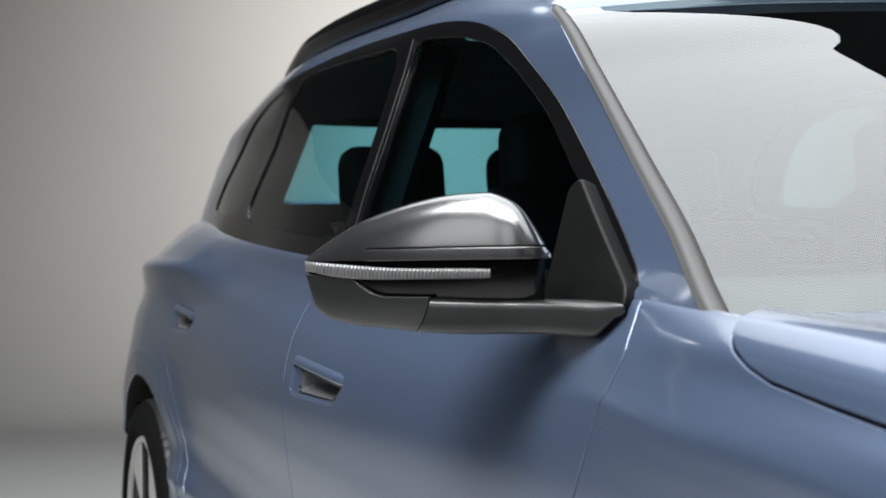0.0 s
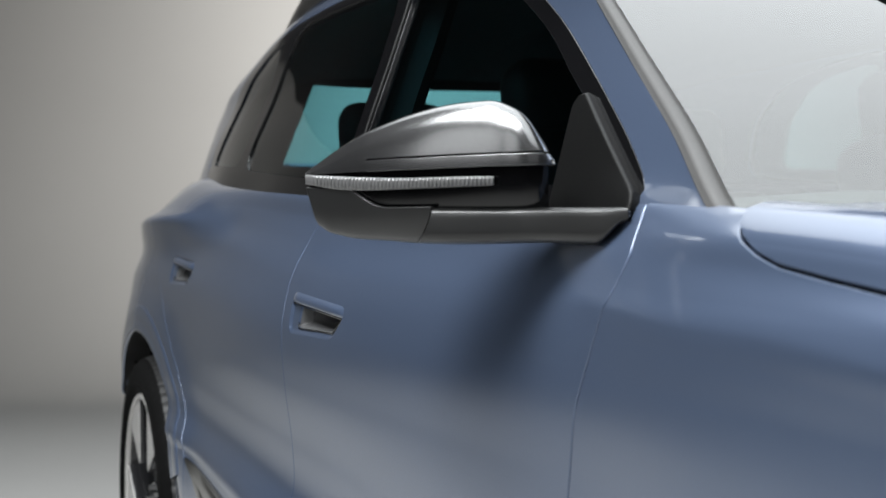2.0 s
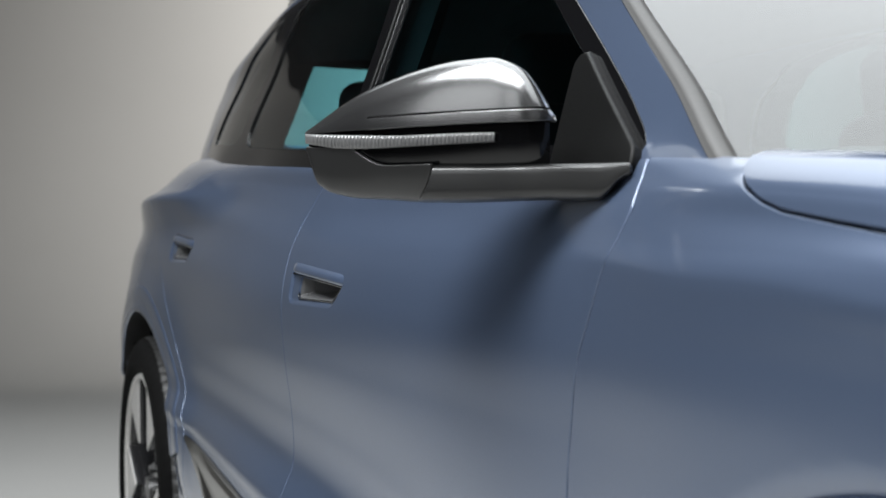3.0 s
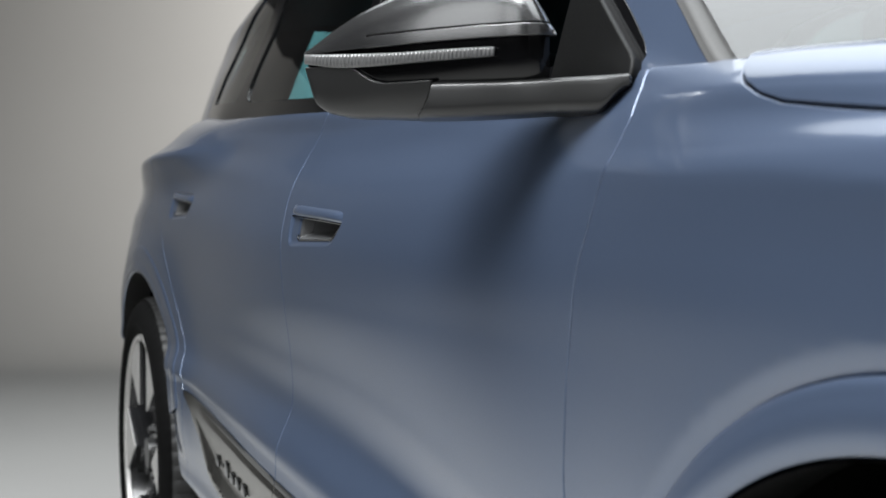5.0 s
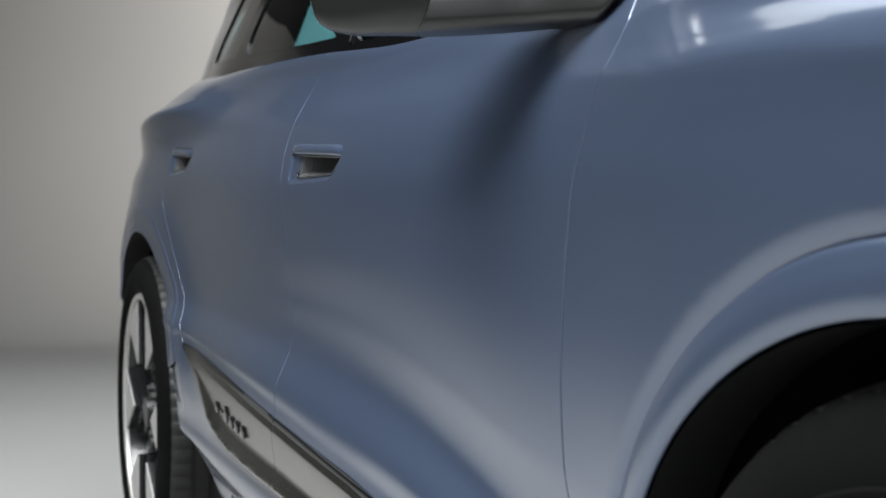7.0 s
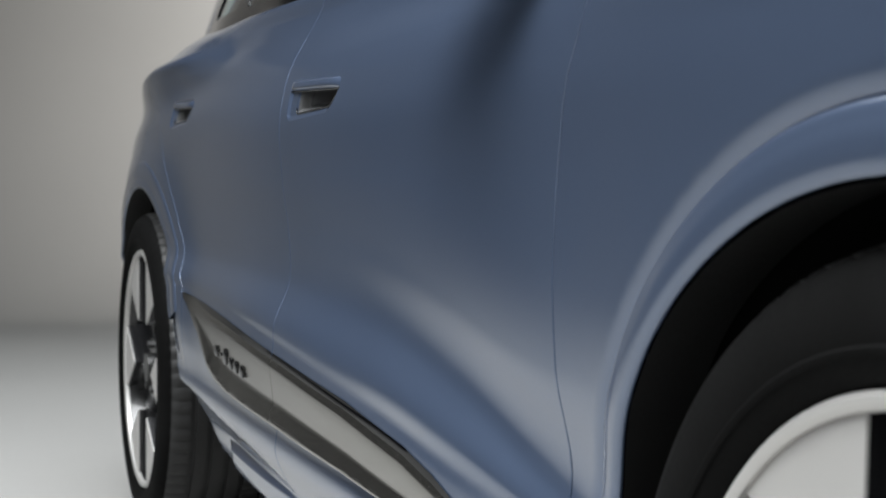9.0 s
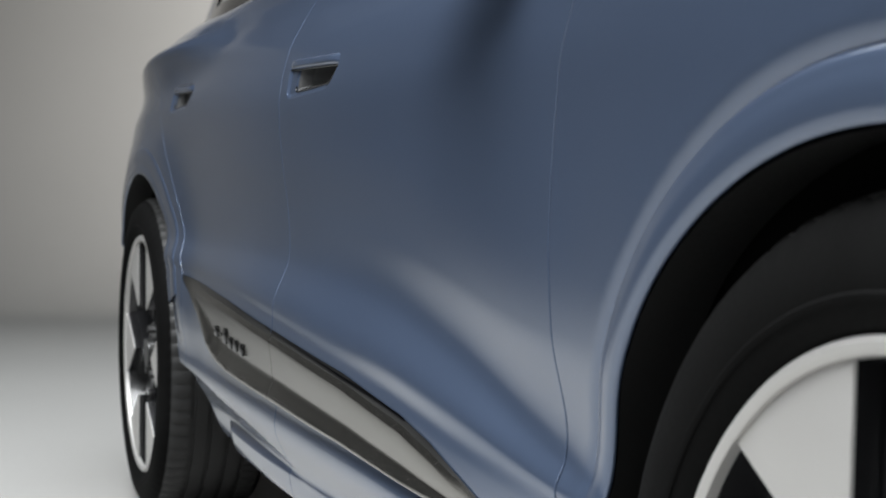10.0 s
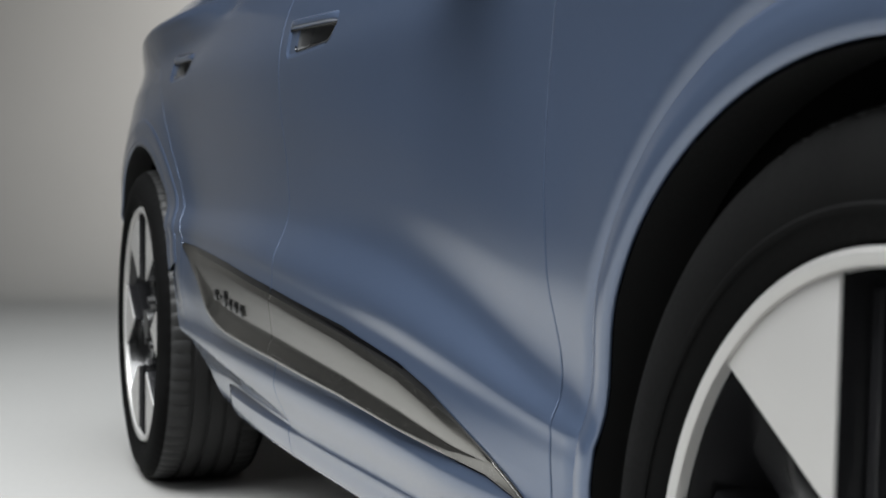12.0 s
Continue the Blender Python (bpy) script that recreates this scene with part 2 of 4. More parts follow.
    me.polygons.foreach_set("use_smooth", [True] * len(faces))
    me.normals_split_custom_set([n for f in fn for n in f])
    me.update()
    return me


def mesh_of(bm, smooth_angle=40):
    me = bpy.data.meshes.new("mesh")
    bm.normal_update()
    for f in bm.faces:
        f.smooth = True
    for e in bm.edges:
        if len(e.link_faces) == 2 and e.calc_face_angle(0) > radians(smooth_angle):
            e.smooth = False
    bm.to_mesh(me)
    bm.free()
    return me


def part(name, me, mat, parent=None, label=""):
    """Links a mesh or bmesh as one object under a thing or a part."""
    if isinstance(me, bmesh.types.BMesh):
        me = mesh_of(me)
    if not me.materials:
        me.materials.append(mat)
    ob = new(name, me)
    ob.parent = parent
    return tagged(ob, label=label)


def box_bm(size, m=Matrix(), bevel=0.0, segs=2):
    bm = bmesh.new()
    bmesh.ops.create_cube(bm, size=1, matrix=Matrix.Diagonal((*size, 1)))
    if bevel:
        bmesh.ops.bevel(bm, geom=bm.edges[:], offset=bevel, segments=segs, affect="EDGES", profile=0.5)
    bmesh.ops.transform(bm, matrix=m, verts=bm.verts)
    return bm


def sweep(points, radius, n=10, flat=1.0, closed=False):
    """A tube along points; radius a number or one for each point."""
    bm = bmesh.new()
    pts = [Vector(p) for p in points]
    rings = []
    for i, p in enumerate(pts):
        d = (pts[min(i + 1, len(pts) - 1)] - pts[max(i - 1, 0)]).normalized()
        s = d.cross(Vector((0, 0, 1)))
        s = s.normalized() if s.length > 1e-4 else Vector((1, 0, 0))
        t = s.cross(d).normalized()
        r = radius[i] if isinstance(radius, (list, tuple)) else radius
        rings.append([bm.verts.new(p + (s * math.cos(a) + t * math.sin(a) * flat) * r) for a in [2 * math.pi * k / n for k in range(n)]])
    for a, b in zip(rings, rings[1:]):
        for k in range(n):
            bm.faces.new((a[k], a[(k + 1) % n], b[(k + 1) % n], b[k]))
    bm.faces.new(rings[0][::-1])
    bm.faces.new(rings[-1])
    bmesh.ops.recalc_face_normals(bm, faces=bm.faces[:])
    return bm


# ---- studio ----
LEFT = -3.6


def build_studio():
    # the floor, and a painted backdrop that curves up from it
    lift = 0.012
    bm = bmesh.new()
    quads = [[(-9, -9), (9, -9), (9, 13.5), (-9, 13.5)]]
    for q in quads:
        bm.faces.new([bm.verts.new((x, y, lift)) for x, y in q])
    bmesh.ops.remove_doubles(bm, verts=bm.verts[:], dist=1e-5)
    tagged(part("floor", bm, WALL), "pale grey matt painted studio floor", "floor", kind="structure")
    bm = bmesh.new()
    prof = [(9.6 + 2.2 * math.sin(a), 2.2 - 2.2 * math.cos(a)) for a in [radians(90 * k / 30) for k in range(31)]] + [(11.8, 3.5)]
    # its unseen left end is bent back, added to darken what the doors mirror
    ends = [(9.0, 0.0)] + [(LEFT - 1.6 * math.sin(radians(a)), 1.6 * (1 - math.cos(radians(a)))) for a in range(0, 81, 8)]
    rows = [[bm.verts.new((x, y + dy, z + lift)) for y, z in prof] for x, dy in ends]
    for p, q in zip(rows, rows[1:]):
        for k in range(len(prof) - 1):
            bm.faces.new((p[k], p[k + 1], q[k + 1], q[k]))
    tagged(part("backdrop", bm, WALL), "pale grey curved studio backdrop", "backdrop", kind="structure")
    for name, size, at in (("wall_west", (0.2, 22.9, 6.0), (-9.1, 2.25, 3)), ("wall_east", (0.2, 22.9, 6.0), (9.1, 2.25, 3)), ("wall_south", (18, 0.2, 6.0), (0, -9.1, 3)), ("wall_north", (18, 0.2, 6.0), (0, 13.6, 3.0))):
        tagged(part(name, box_bm(size, Matrix.Translation(at)), DARKWALL), "plain dark studio wall", "wall", kind="structure")
    tagged(part("ceiling", box_bm((18.4, 22.9, 0.2), Matrix.Translation((0, 2.25, 6.1))), DARKWALL), "dark studio ceiling", "ceiling", kind="structure")


DARKWALL = material("dark_studio_wall", (0.045, 0.045, 0.047), 0.9, grain=0.05, scale=50, vary=0.1)
build_studio()

# ---- car ----
car = tagged(new("car"), "blue metallic electric suv with black mirrors parked on studio floor", "car")
WHEELBASE, HUB = 2.899, 0.38

# half width at handle height along the car
WIDE = hermite([(-0.87, 0.62), (-0.8, 0.76), (-0.6, 0.87), (-0.3, 0.915), (0.0, 0.925), (0.25, 0.92), (0.5, 0.908), (0.85, 0.918), (1.45, 0.926), (2.26, 0.907), (2.7, 0.90), (3.0, 0.892), (3.3, 0.863), (3.6, 0.80), (3.8, 0.72), (3.88, 0.6)])


def rail(dw, z):
    """A rail at an offset dw(y) from the half width and a height z(y), each a number or keys (y, value)."""
    fw = hermite(dw) if isinstance(dw, list) else (lambda y: np.full_like(y, dw))
    fz = hermite(z) if isinstance(z, list) else (lambda y: np.full_like(y, z))
    return lambda y: np.stack([WIDE(y) + fw(y), fz(y)], axis=-1)


BELT_W = hermite([(-0.87, 0.60), (-0.5, 0.80), (0.0, 0.864), (0.28, 0.862), (0.44, 0.858), (1.4, 0.862), (2.0, 0.845), (2.4, 0.81), (2.78, 0.764), (3.3, 0.69), (3.88, 0.5)])
BELT_Z = hermite([(-0.87, 0.70), (-0.6, 0.86), (-0.3, 0.94), (0.0, 0.997), (0.28, 1.020), (0.44, 1.03), (0.8, 1.037), (1.1, 1.045), (1.4, 1.066), (2.0, 1.10), (2.4, 1.125), (2.78, 1.155), (3.3, 1.17), (3.88, 1.0)])

LOWER = loft([
    rail(-0.11, 0.292),
    rail([(0.4, -0.046), (0.8, -0.030), (1.5, -0.027), (3.0, -0.029)], 0.303),
    rail([(0.4, -0.031), (0.8, -0.016), (1.5, -0.013)], [(0.4, 0.338), (1.0, 0.355)]),
    rail([(0.45, -0.018), (0.8, 0.006), (1.5, 0.0085), (2.2, 0.006)], [(0.4, 0.38), (0.8, 0.404), (1.5, 0.418)]),
    rail([(0.45, -0.018), (0.8, 0.001), (1.5, 0.0055), (2.2, 0.003)], [(0.4, 0.40), (0.8, 0.425), (1.5, 0.440)]),
    rail([(0.45, -0.018), (0.8, 0.004), (1.5, 0.010), (2.2, 0.006)], [(0.4, 0.42), (0.8, 0.452), (1.5, 0.500)]),
    rail([(0.45, -0.016), (0.8, 0.003), (1.5, 0.012), (2.2, 0.006)], [(0.4, 0.44), (0.7, 0.475), (0.9, 0.505), (1.1, 0.524), (1.5, 0.558), (2.3, 0.59)]),
    rail([(0.45, -0.016), (0.8, 0.001), (1.5, 0.011), (2.2, 0.005)], [(0.4, 0.455), (0.7, 0.493), (0.9, 0.523), (1.1, 0.543), (1.5, 0.577), (2.3, 0.606)]),
    rail([(0.45, -0.0155), (0.62, -0.007), (0.8, 0.0033), (1.1, 0.0085), (1.5, 0.0115), (2.2, 0.006), (3.3, 0.018)], [(0.4, 0.465), (0.55, 0.485), (0.7, 0.513), (0.9, 0.541), (1.1, 0.557), (1.5, 0.586), (2.3, 0.615)]),
    rail([(0.45, -0.021), (0.62, -0.0225), (0.8, -0.0185), (0.98, -0.0150), (1.5, -0.0135), (2.2, -0.012), (2.9, 0.004), (3.3, 0.022)], [(0.4, 0.49), (0.5, 0.502), (0.62, 0.532), (0.75, 0.575), (0.98, 0.625), (1.1, 0.64), (1.5, 0.66), (2.3, 0.67)]),
    rail([(0.3, -0.006), (0.5, -0.009), (0.8, -0.0125), (1.5, -0.0125), (2.2, -0.010), (2.9, 0.006), (3.3, 0.022)], [(0.4, 0.61), (0.62, 0.63), (0.8, 0.665), (1.1, 0.705), (1.5, 0.72), (2.3, 0.74)]),
    rail([(0.3, -0.003), (0.8, -0.003), (1.5, -0.002), (2.3, -0.002), (2.9, 0.006), (3.3, 0.014)], [(0.0, 0.79), (1.4, 0.806), (2.3, 0.83)]),
    rail(0.0, [(-0.8, 0.72), (-0.4, 0.84), (0.2, 0.885), (1.4, 0.894), (2.3, 0.93), (3.4, 0.93)]),
    rail([(0.1, 0.0), (0.45, -0.004), (0.75, -0.009), (1.4, -0.012), (2.0, -0.018), (2.4, -0.016), (2.7, -0.008), (3.0, -0.014), (3.3, -0.026)], [(-0.8, 0.735), (-0.4, 0.872), (0.0, 0.928), (0.45, 0.936), (0.8, 0.938), (1.4, 0.942), (2.0, 0.985), (2.6, 1.000), (3.4, 1.000)]),
    rail([(0.1, -0.003), (0.45, -0.007), (0.75, -0.014), (1.4, -0.018), (2.0, -0.024), (2.4, -0.010), (2.7, 0.001), (3.0, -0.008), (3.3, -0.025)], [(-0.8, 0.745), (-0.4, 0.886), (0.0, 0.942), (0.45, 0.949), (0.8, 0.952), (1.4, 0.958), (2.0, 1.005), (2.6, 1.036), (3.4, 1.036)]),
    rail([(0.1, -0.022), (0.5, -0.024), (0.9, -0.042), (1.4, -0.046), (1.95, -0.044), (2.2, -0.026), (2.45, -0.003), (2.7, 0.007), (3.0, -0.006), (3.3, -0.028)], [(-0.8, 0.76), (-0.4, 0.91), (0.0, 0.965), (0.45, 0.988), (1.4, 1.01), (2.0, 1.04), (2.6, 1.056), (3.4, 1.058)]),
    rail([(0.1, -0.030), (0.28, -0.032), (0.5, -0.042), (0.9, -0.052), (1.4, -0.057), (1.95, -0.054), (2.2, -0.046), (2.45, -0.030), (2.7, -0.026), (3.0, -0.045), (3.3, -0.065)], [(-0.8, 0.77), (-0.4, 0.925), (0.0, 0.980), (0.45, 1.012), (1.4, 1.035), (2.0, 1.068), (2.6, 1.082), (3.4, 1.086)]),
    lambda y: np.stack([BELT_W(y), BELT_Z(y)], axis=-1),
    lambda y: np.stack([BELT_W(y) - 0.05, BELT_Z(y) + 0.005], axis=-1),
    lambda y: np.stack([BELT_W(y) * 0.6, BELT_Z(y) + 0.022], axis=-1),
    lambda y: np.stack([BELT_W(y) * 0.0, BELT_Z(y) + 0.036], axis=-1),
])
BELT_S = 17.0


def oval(y, z, cy, a, b):
    """Distance (about) outside an arch of half width a and height b over the hub; its legs run straight down."""
    up = (np.hypot((y - cy) / a, (z - HUB) / b) - 1) * b
    down = abs(y - cy) - a - 0.25 * np.maximum(0, HUB - z)
    return np.where(z > HUB, up, down)


ARCHES = {"front": (0.0, 0.434, 0.398, 0.473, 0.444), "rear": (WHEELBASE, 0.515, 0.424, 0.625, 0.488)}
WEDGE_Z = hermite([(0.4, 0.350), (1.25, 0.352), (1.45, 0.370), (1.64, 0.382), (1.86, 0.393), (2.07, 0.406), (2.4, 0.42)])


CREASE_Z = hermite([(-0.6, 0.845), (-0.3, 0.892), (0.04, 0.929), (0.17, 0.939), (0.30, 0.942), (0.44, 0.950), (0.52, 0.951), (0.60, 0.944)])


def lower(y, s):
    q = LOWER(y, s)
    w, z = q[..., 0], q[..., 1]
    # the swell round the wheels
    cy, a, b, ao, bo = ARCHES["rear"]
    w = w + 0.010 * np.exp(-(oval(y, z, cy, ao, bo) / 0.07) ** 2) * (1 - smooth(0.84, 0.93, z)) * smooth(0.40, 0.55, z)
    # over the front wheel it draws in towards the arch's trim
    cy, a, b, ao, bo = ARCHES["front"]
    w = w - 0.005 * np.clip(1 - oval(y, z, cy, ao, bo) / 0.019, 0, 1) ** 2 * (1 - smooth(0.87, 0.93, z)) * smooth(0.33, 0.48, z)
    P = np.stack([-w, y, z], axis=-1)
    # the crease over the front wheel: upright below it, leaning in above
    under = CREASE_Z(y) - z
    fold = smooth(-0.55, -0.3, y) * (1 - smooth(0.42, 0.60, y))
    P[..., 0] += 0.0016 * fold * smooth(-0.003, 0.024, under) * (1 - smooth(0.022, 0.10, under))
    P[..., 0] += 0.0026 * fold * smooth(-0.004, 0.018, -under) * (1 - smooth(0.016, 0.060, -under))
    # the sill's lower lip stands out, over it a hollow that deepens towards the rear wheel
    P[..., 0] += (0.002 + 0.011 * smooth(1.3, 1.95, y)) * smooth(0.0, 0.022, WEDGE_Z(y) - z) * smooth(0.42, 0.6, y)
    out = 0.0045 + 0.009 * smooth(1.3, 1.85, y)
    P[..., 0] -= out * (1 - smooth(0.340, 0.352, z)) * smooth(0.42, 0.55, y) * (1 - smooth(1.88, 1.97, y))
    return P


_ys = np.linspace(-0.87, 3.88, 1200)
_ss = np.linspace(0, 17, 341)
_grid = lower(*np.meshgrid(_ys, _ss, indexing="ij"))


def side_w(y, z):
    """The half width of the lower body at (y, z)."""
    y, z = np.broadcast_arrays(np.asarray(y, float), np.asarray(z, float))
    k = np.clip((y.ravel() + 0.87) / (4.75 / 1199), 0, 1198.999)
    i = k.astype(int)
    f = k - i
    out = np.empty(k.size)
    zz = z.ravel()
    for n in range(k.size):
        a, b = _grid[i[n]], _grid[i[n] + 1]
        out[n] = -((1 - f[n]) * np.interp(zz[n], a[:, 2], a[:, 0]) + f[n] * np.interp(zz[n], b[:, 2], b[:, 0]))
    return out.reshape(y.shape)


def offset(surf, d):
    """The same surface, d further out."""
    def f(u, v):
        e = 1e-4
        P = surf(u, v)
        N = np.cross(surf(u + e, v) - surf(u - e, v), surf(u, v + e) - surf(u, v - e))
        N /= np.linalg.norm(N, axis=-1)[..., None] + 1e-12
        N = np.where((N[..., :1] > 0) & (abs(P[..., :1]) > 0.3), -N, N)
        return P + N * d
    return f


# ---- outlines in the side view (y, z) ----
A_GAP = [(0.446, 1.06), (0.443, 1.035), (0.432, 1.012), (0.420, 0.990), (0.428, 0.955), (0.455, 0.90), (0.478, 0.86), (0.503, 0.78), (0.514, 0.70), (0.515, 0.62), (0.512, 0.50), (0.512, 0.24)]
B_GAP = [(1.422, 0.24), (1.422, 0.90), (1.432, 0.95), (1.435, 1.00), (1.415, 1.04), (1.37, 1.10)]
R_GAP = [(2.27, 0.24), (2.27, 0.59), (2.33, 0.66), (2.42, 0.75), (2.52, 0.83), (2.64, 0.92), (2.72, 1.02), (2.80, 1.20)]
HOOD_LINE = [(0.270, 1.12), (0.268, 1.022), (0.262, 1.012), (0.243, 1.001), (0.217, 0.991), (0.185, 0.983), (0.12, 0.975), (0.048, 0.967), (-0.1, 0.945), (-0.3, 0.905), (-0.6, 0.80), (-0.74, 0.70)]
GRIP_F = rounded([(1.384, 0.936), (1.130, 0.924), (1.128, 0.909), (1.168, 0.880), (1.384, 0.878)], 0.020)
POCKET_F = rounded([(1.338, 0.934), (1.136, 0.924), (1.136, 0.911), (1.176, 0.8885), (1.342, 0.8875)], 0.008)
GRIP_R, POCKET_R = ([(y + 1.125, z + 0.044) for y, z in o] for o in (GRIP_F, POCKET_F))
GAP = 0.0023


def arch_clip(which, grow=0.0):
    cy, a, b, _, _ = ARCHES[which]
    return lambda P: oval(P[..., 1], P[..., 2], cy, a, b) - grow


def sill_end(P):
    """The slanting end of the sill in front of the rear wheel."""
    y, z = P[..., 1], P[..., 2]
    return np.where(z < 0.44, 2.09 + 2.35 * (z - 0.312) - y, 1.0) / 2.6


def not_in(outline, gap=0.0):
    f = in_outline(outline, 0)
    return lambda P: -f(P) - gap


def side_panel(name, outline, mat=PAINT, y0=-0.87, y1=3.88, extra=(), label="", s1=BELT_S, surf=lower, gap=GAP, ds=0.2, dy=0.0125, **kw):
    made = []
    ys = np.arange(y0, y1 + 0.001, dy)
    ss = np.concatenate([np.arange(0, 3, min(ds, 0.07)), np.arange(3, s1 + 0.01, ds)])
    for side in (-1, 1):
        made.append(part(name, panel(surf, ys, ss, [in_outline(outline, gap), *extra], side=side, **kw), mat, car, label))
    return made


front_doors = side_panel("front_door", A_GAP + B_GAP, y0=0.35, y1=1.55, extra=[not_in(GRIP_F)])
rear_doors = side_panel("rear_door", R_GAP + B_GAP[::-1], y0=1.40, y1=2.9, extra=[arch_clip("rear"), sill_end, not_in(GRIP_R)], depth=0.005)
FENDER = A_GAP[::-1] + [(0.33, 1.06), (0.275, 1.05)] + HOOD_LINE[1:] + [(-0.74, 0.24)]
fenders = side_panel("front_fender", FENDER, ds=0.09, dy=0.007, y0=-0.8, y1=0.55, extra=[lambda P: oval(P[..., 1], P[..., 2], *[ARCHES["front"][k] for k in (0, 3, 4)]) - 0.0006], s1=17.2, depth=0.005)
quarters = side_panel("quarter_panel", R_GAP + [(3.70, 1.30), (3.70, 0.45), (3.3, 0.24)], y0=2.25, y1=3.75, extra=[arch_clip("rear"), lambda P: np.where(P[..., 1] > WHEELBASE, 1.0, sill_end(P))], s1=BELT_S, depth=0.005)
part("front_bumper", panel(lower, np.arange(-0.87, -0.7, 0.01), np.arange(0, 20.01, 0.25), [lambda P: -0.744 - P[..., 1]], side=0), PAINT, car)
for side in (-1, 1):
    part("rear_bumper", panel(lower, np.arange(3.68, 3.881, 0.01), np.arange(0, 17.01, 0.25), [lambda P: P[..., 1] - 3.704], side=side), PAINT, car)


def hood_back(P):
    w = abs(P[..., 0]) / 0.85
    return 0.272 - 0.27 * (1 - np.minimum(w, 1) ** 2.5) - P[..., 1]


def hood_skin(y, s):
    """The hood with a crease along its side."""
    P = lower(y, s)
    P[..., 2] += 0.007 * np.clip(np.minimum((s - 15.95) / 0.8, (18.5 - s) / 1.75), 0, 1)
    return P


part("hood", panel(hood_skin, np.arange(-0.75, 0.35, 0.0125), np.arange(12, 20.001, 0.125), [in_outline(HOOD_LINE + [(-0.74, 1.4), (0.270, 1.4)], GAP), hood_back], side=0), PAINT, car)
for side in (-1, 1):
    # dark inner shell behind the gaps
    part("inner_shell", panel(offset(lower, -0.03), np.arange(-0.7, 3.7, 0.05), np.arange(0.5, 16.6, 0.5), [arch_clip("front", 0.03), arch_clip("rear", 0.03), lambda P: np.where(P[..., 1] > WHEELBASE, 1.0, sill_end(P) - 0.015), not_in(GRIP_F, 0.02), not_in(GRIP_R, 0.02)], depth=0, side=side), LINER, car)


def arch_flare(which, t0, t1):
    """The raised band round a wheel arch, from its outer edge to the lip that turns in."""
    cy, a, b, ao, bo = ARCHES[which]
    prof = hermite([(0.0, 0.0, -0.004), (0.06, 0.02, 0.0020), (0.12, 0.06, 0.0045), (0.3, 0.29, 0.0085), (0.45, 0.52, 0.0108), (0.58, 0.75, 0.0112), (0.70, 0.93, 0.0092), (0.78, 0.985, 0.0075), (0.86, 1.0, 0.0060), (1.0, 1.0, 0.0045)])

    def f(th, t):
        pr = prof(t)
        k, d = pr[..., 0], pr[..., 1]
        if which == "rear":
            d = d * (0.45 + 0.55 * smooth(0.45, 0.75, t))
        A, B = ao + (a - ao) * k, bo + (b - bo) * k
        y, z = cy + A * np.cos(th), HUB + B * np.sin(th)
        z = np.where(th < 0, HUB + 0.6 * np.minimum(0, th), z)
        z = np.where(th > math.pi, HUB - 0.6 * (th - math.pi), z)
        y = np.where(th < 0, cy + A, np.where(th > math.pi, cy - A, y))
        return np.stack([-(side_w(y, z) + d), y, z], axis=-1)

    for side in (-1, 1):
        part("wheel_arch_trim", panel(f, np.linspace(t0, t1, 90), np.concatenate([np.linspace(0, 0.2, 7), np.linspace(0.25, 0.6, 6), np.linspace(0.62, 0.78, 7), [0.9, 1.0]]), depth=0, side=side, centre=(0, cy, HUB)), PAINT, car)
        lip = lambda th, t: np.stack([-(side_w(cy + a * np.cos(th), HUB + b * np.sin(th)) + 0.0045 - 0.062 * t), cy + (a - 0.0025 + 0.006 * t) * np.cos(th), HUB + (b - 0.0025 + 0.006 * t) * np.sin(th)], axis=-1)
        part("arch_lip", panel(lip, np.linspace(max(t0, 0.0), min(t1, math.pi), 60), np.linspace(0, 1, 5), depth=0, side=side, centre=(0, cy, HUB)), LIP_BLACK, car, "black plastic edge inside the wheel arch")


def wheel_housing(cy, r, turn):
    """The black liner inside an arch."""
    for side in (-1, 1):
        bm = bmesh.new()
        ring = [(cy + r * 1.1 * math.cos(a), HUB + r * math.sin(a)) for a in [radians(-9 + turn * k / 40) for k in range(41)]]
        rows = [[bm.verts.new((side * x, y * 1.0, z)) for y, z in ring] for x in (0.885, 0.80, 0.55)]
        for p, q in zip(rows, rows[1:]):
            for k in range(40):
                bm.faces.new((p[k], p[k + 1], q[k + 1], q[k]))
        bm.faces.new(rows[-1])
        part("wheel_housing", bm, LINER, car)


arch_flare("front", -0.25, math.pi + 0.2)
arch_flare("rear", -0.2, 2.78)
wheel_housing(0.0, 0.42, 198)
wheel_housing(WHEELBASE, 0.45, 178)


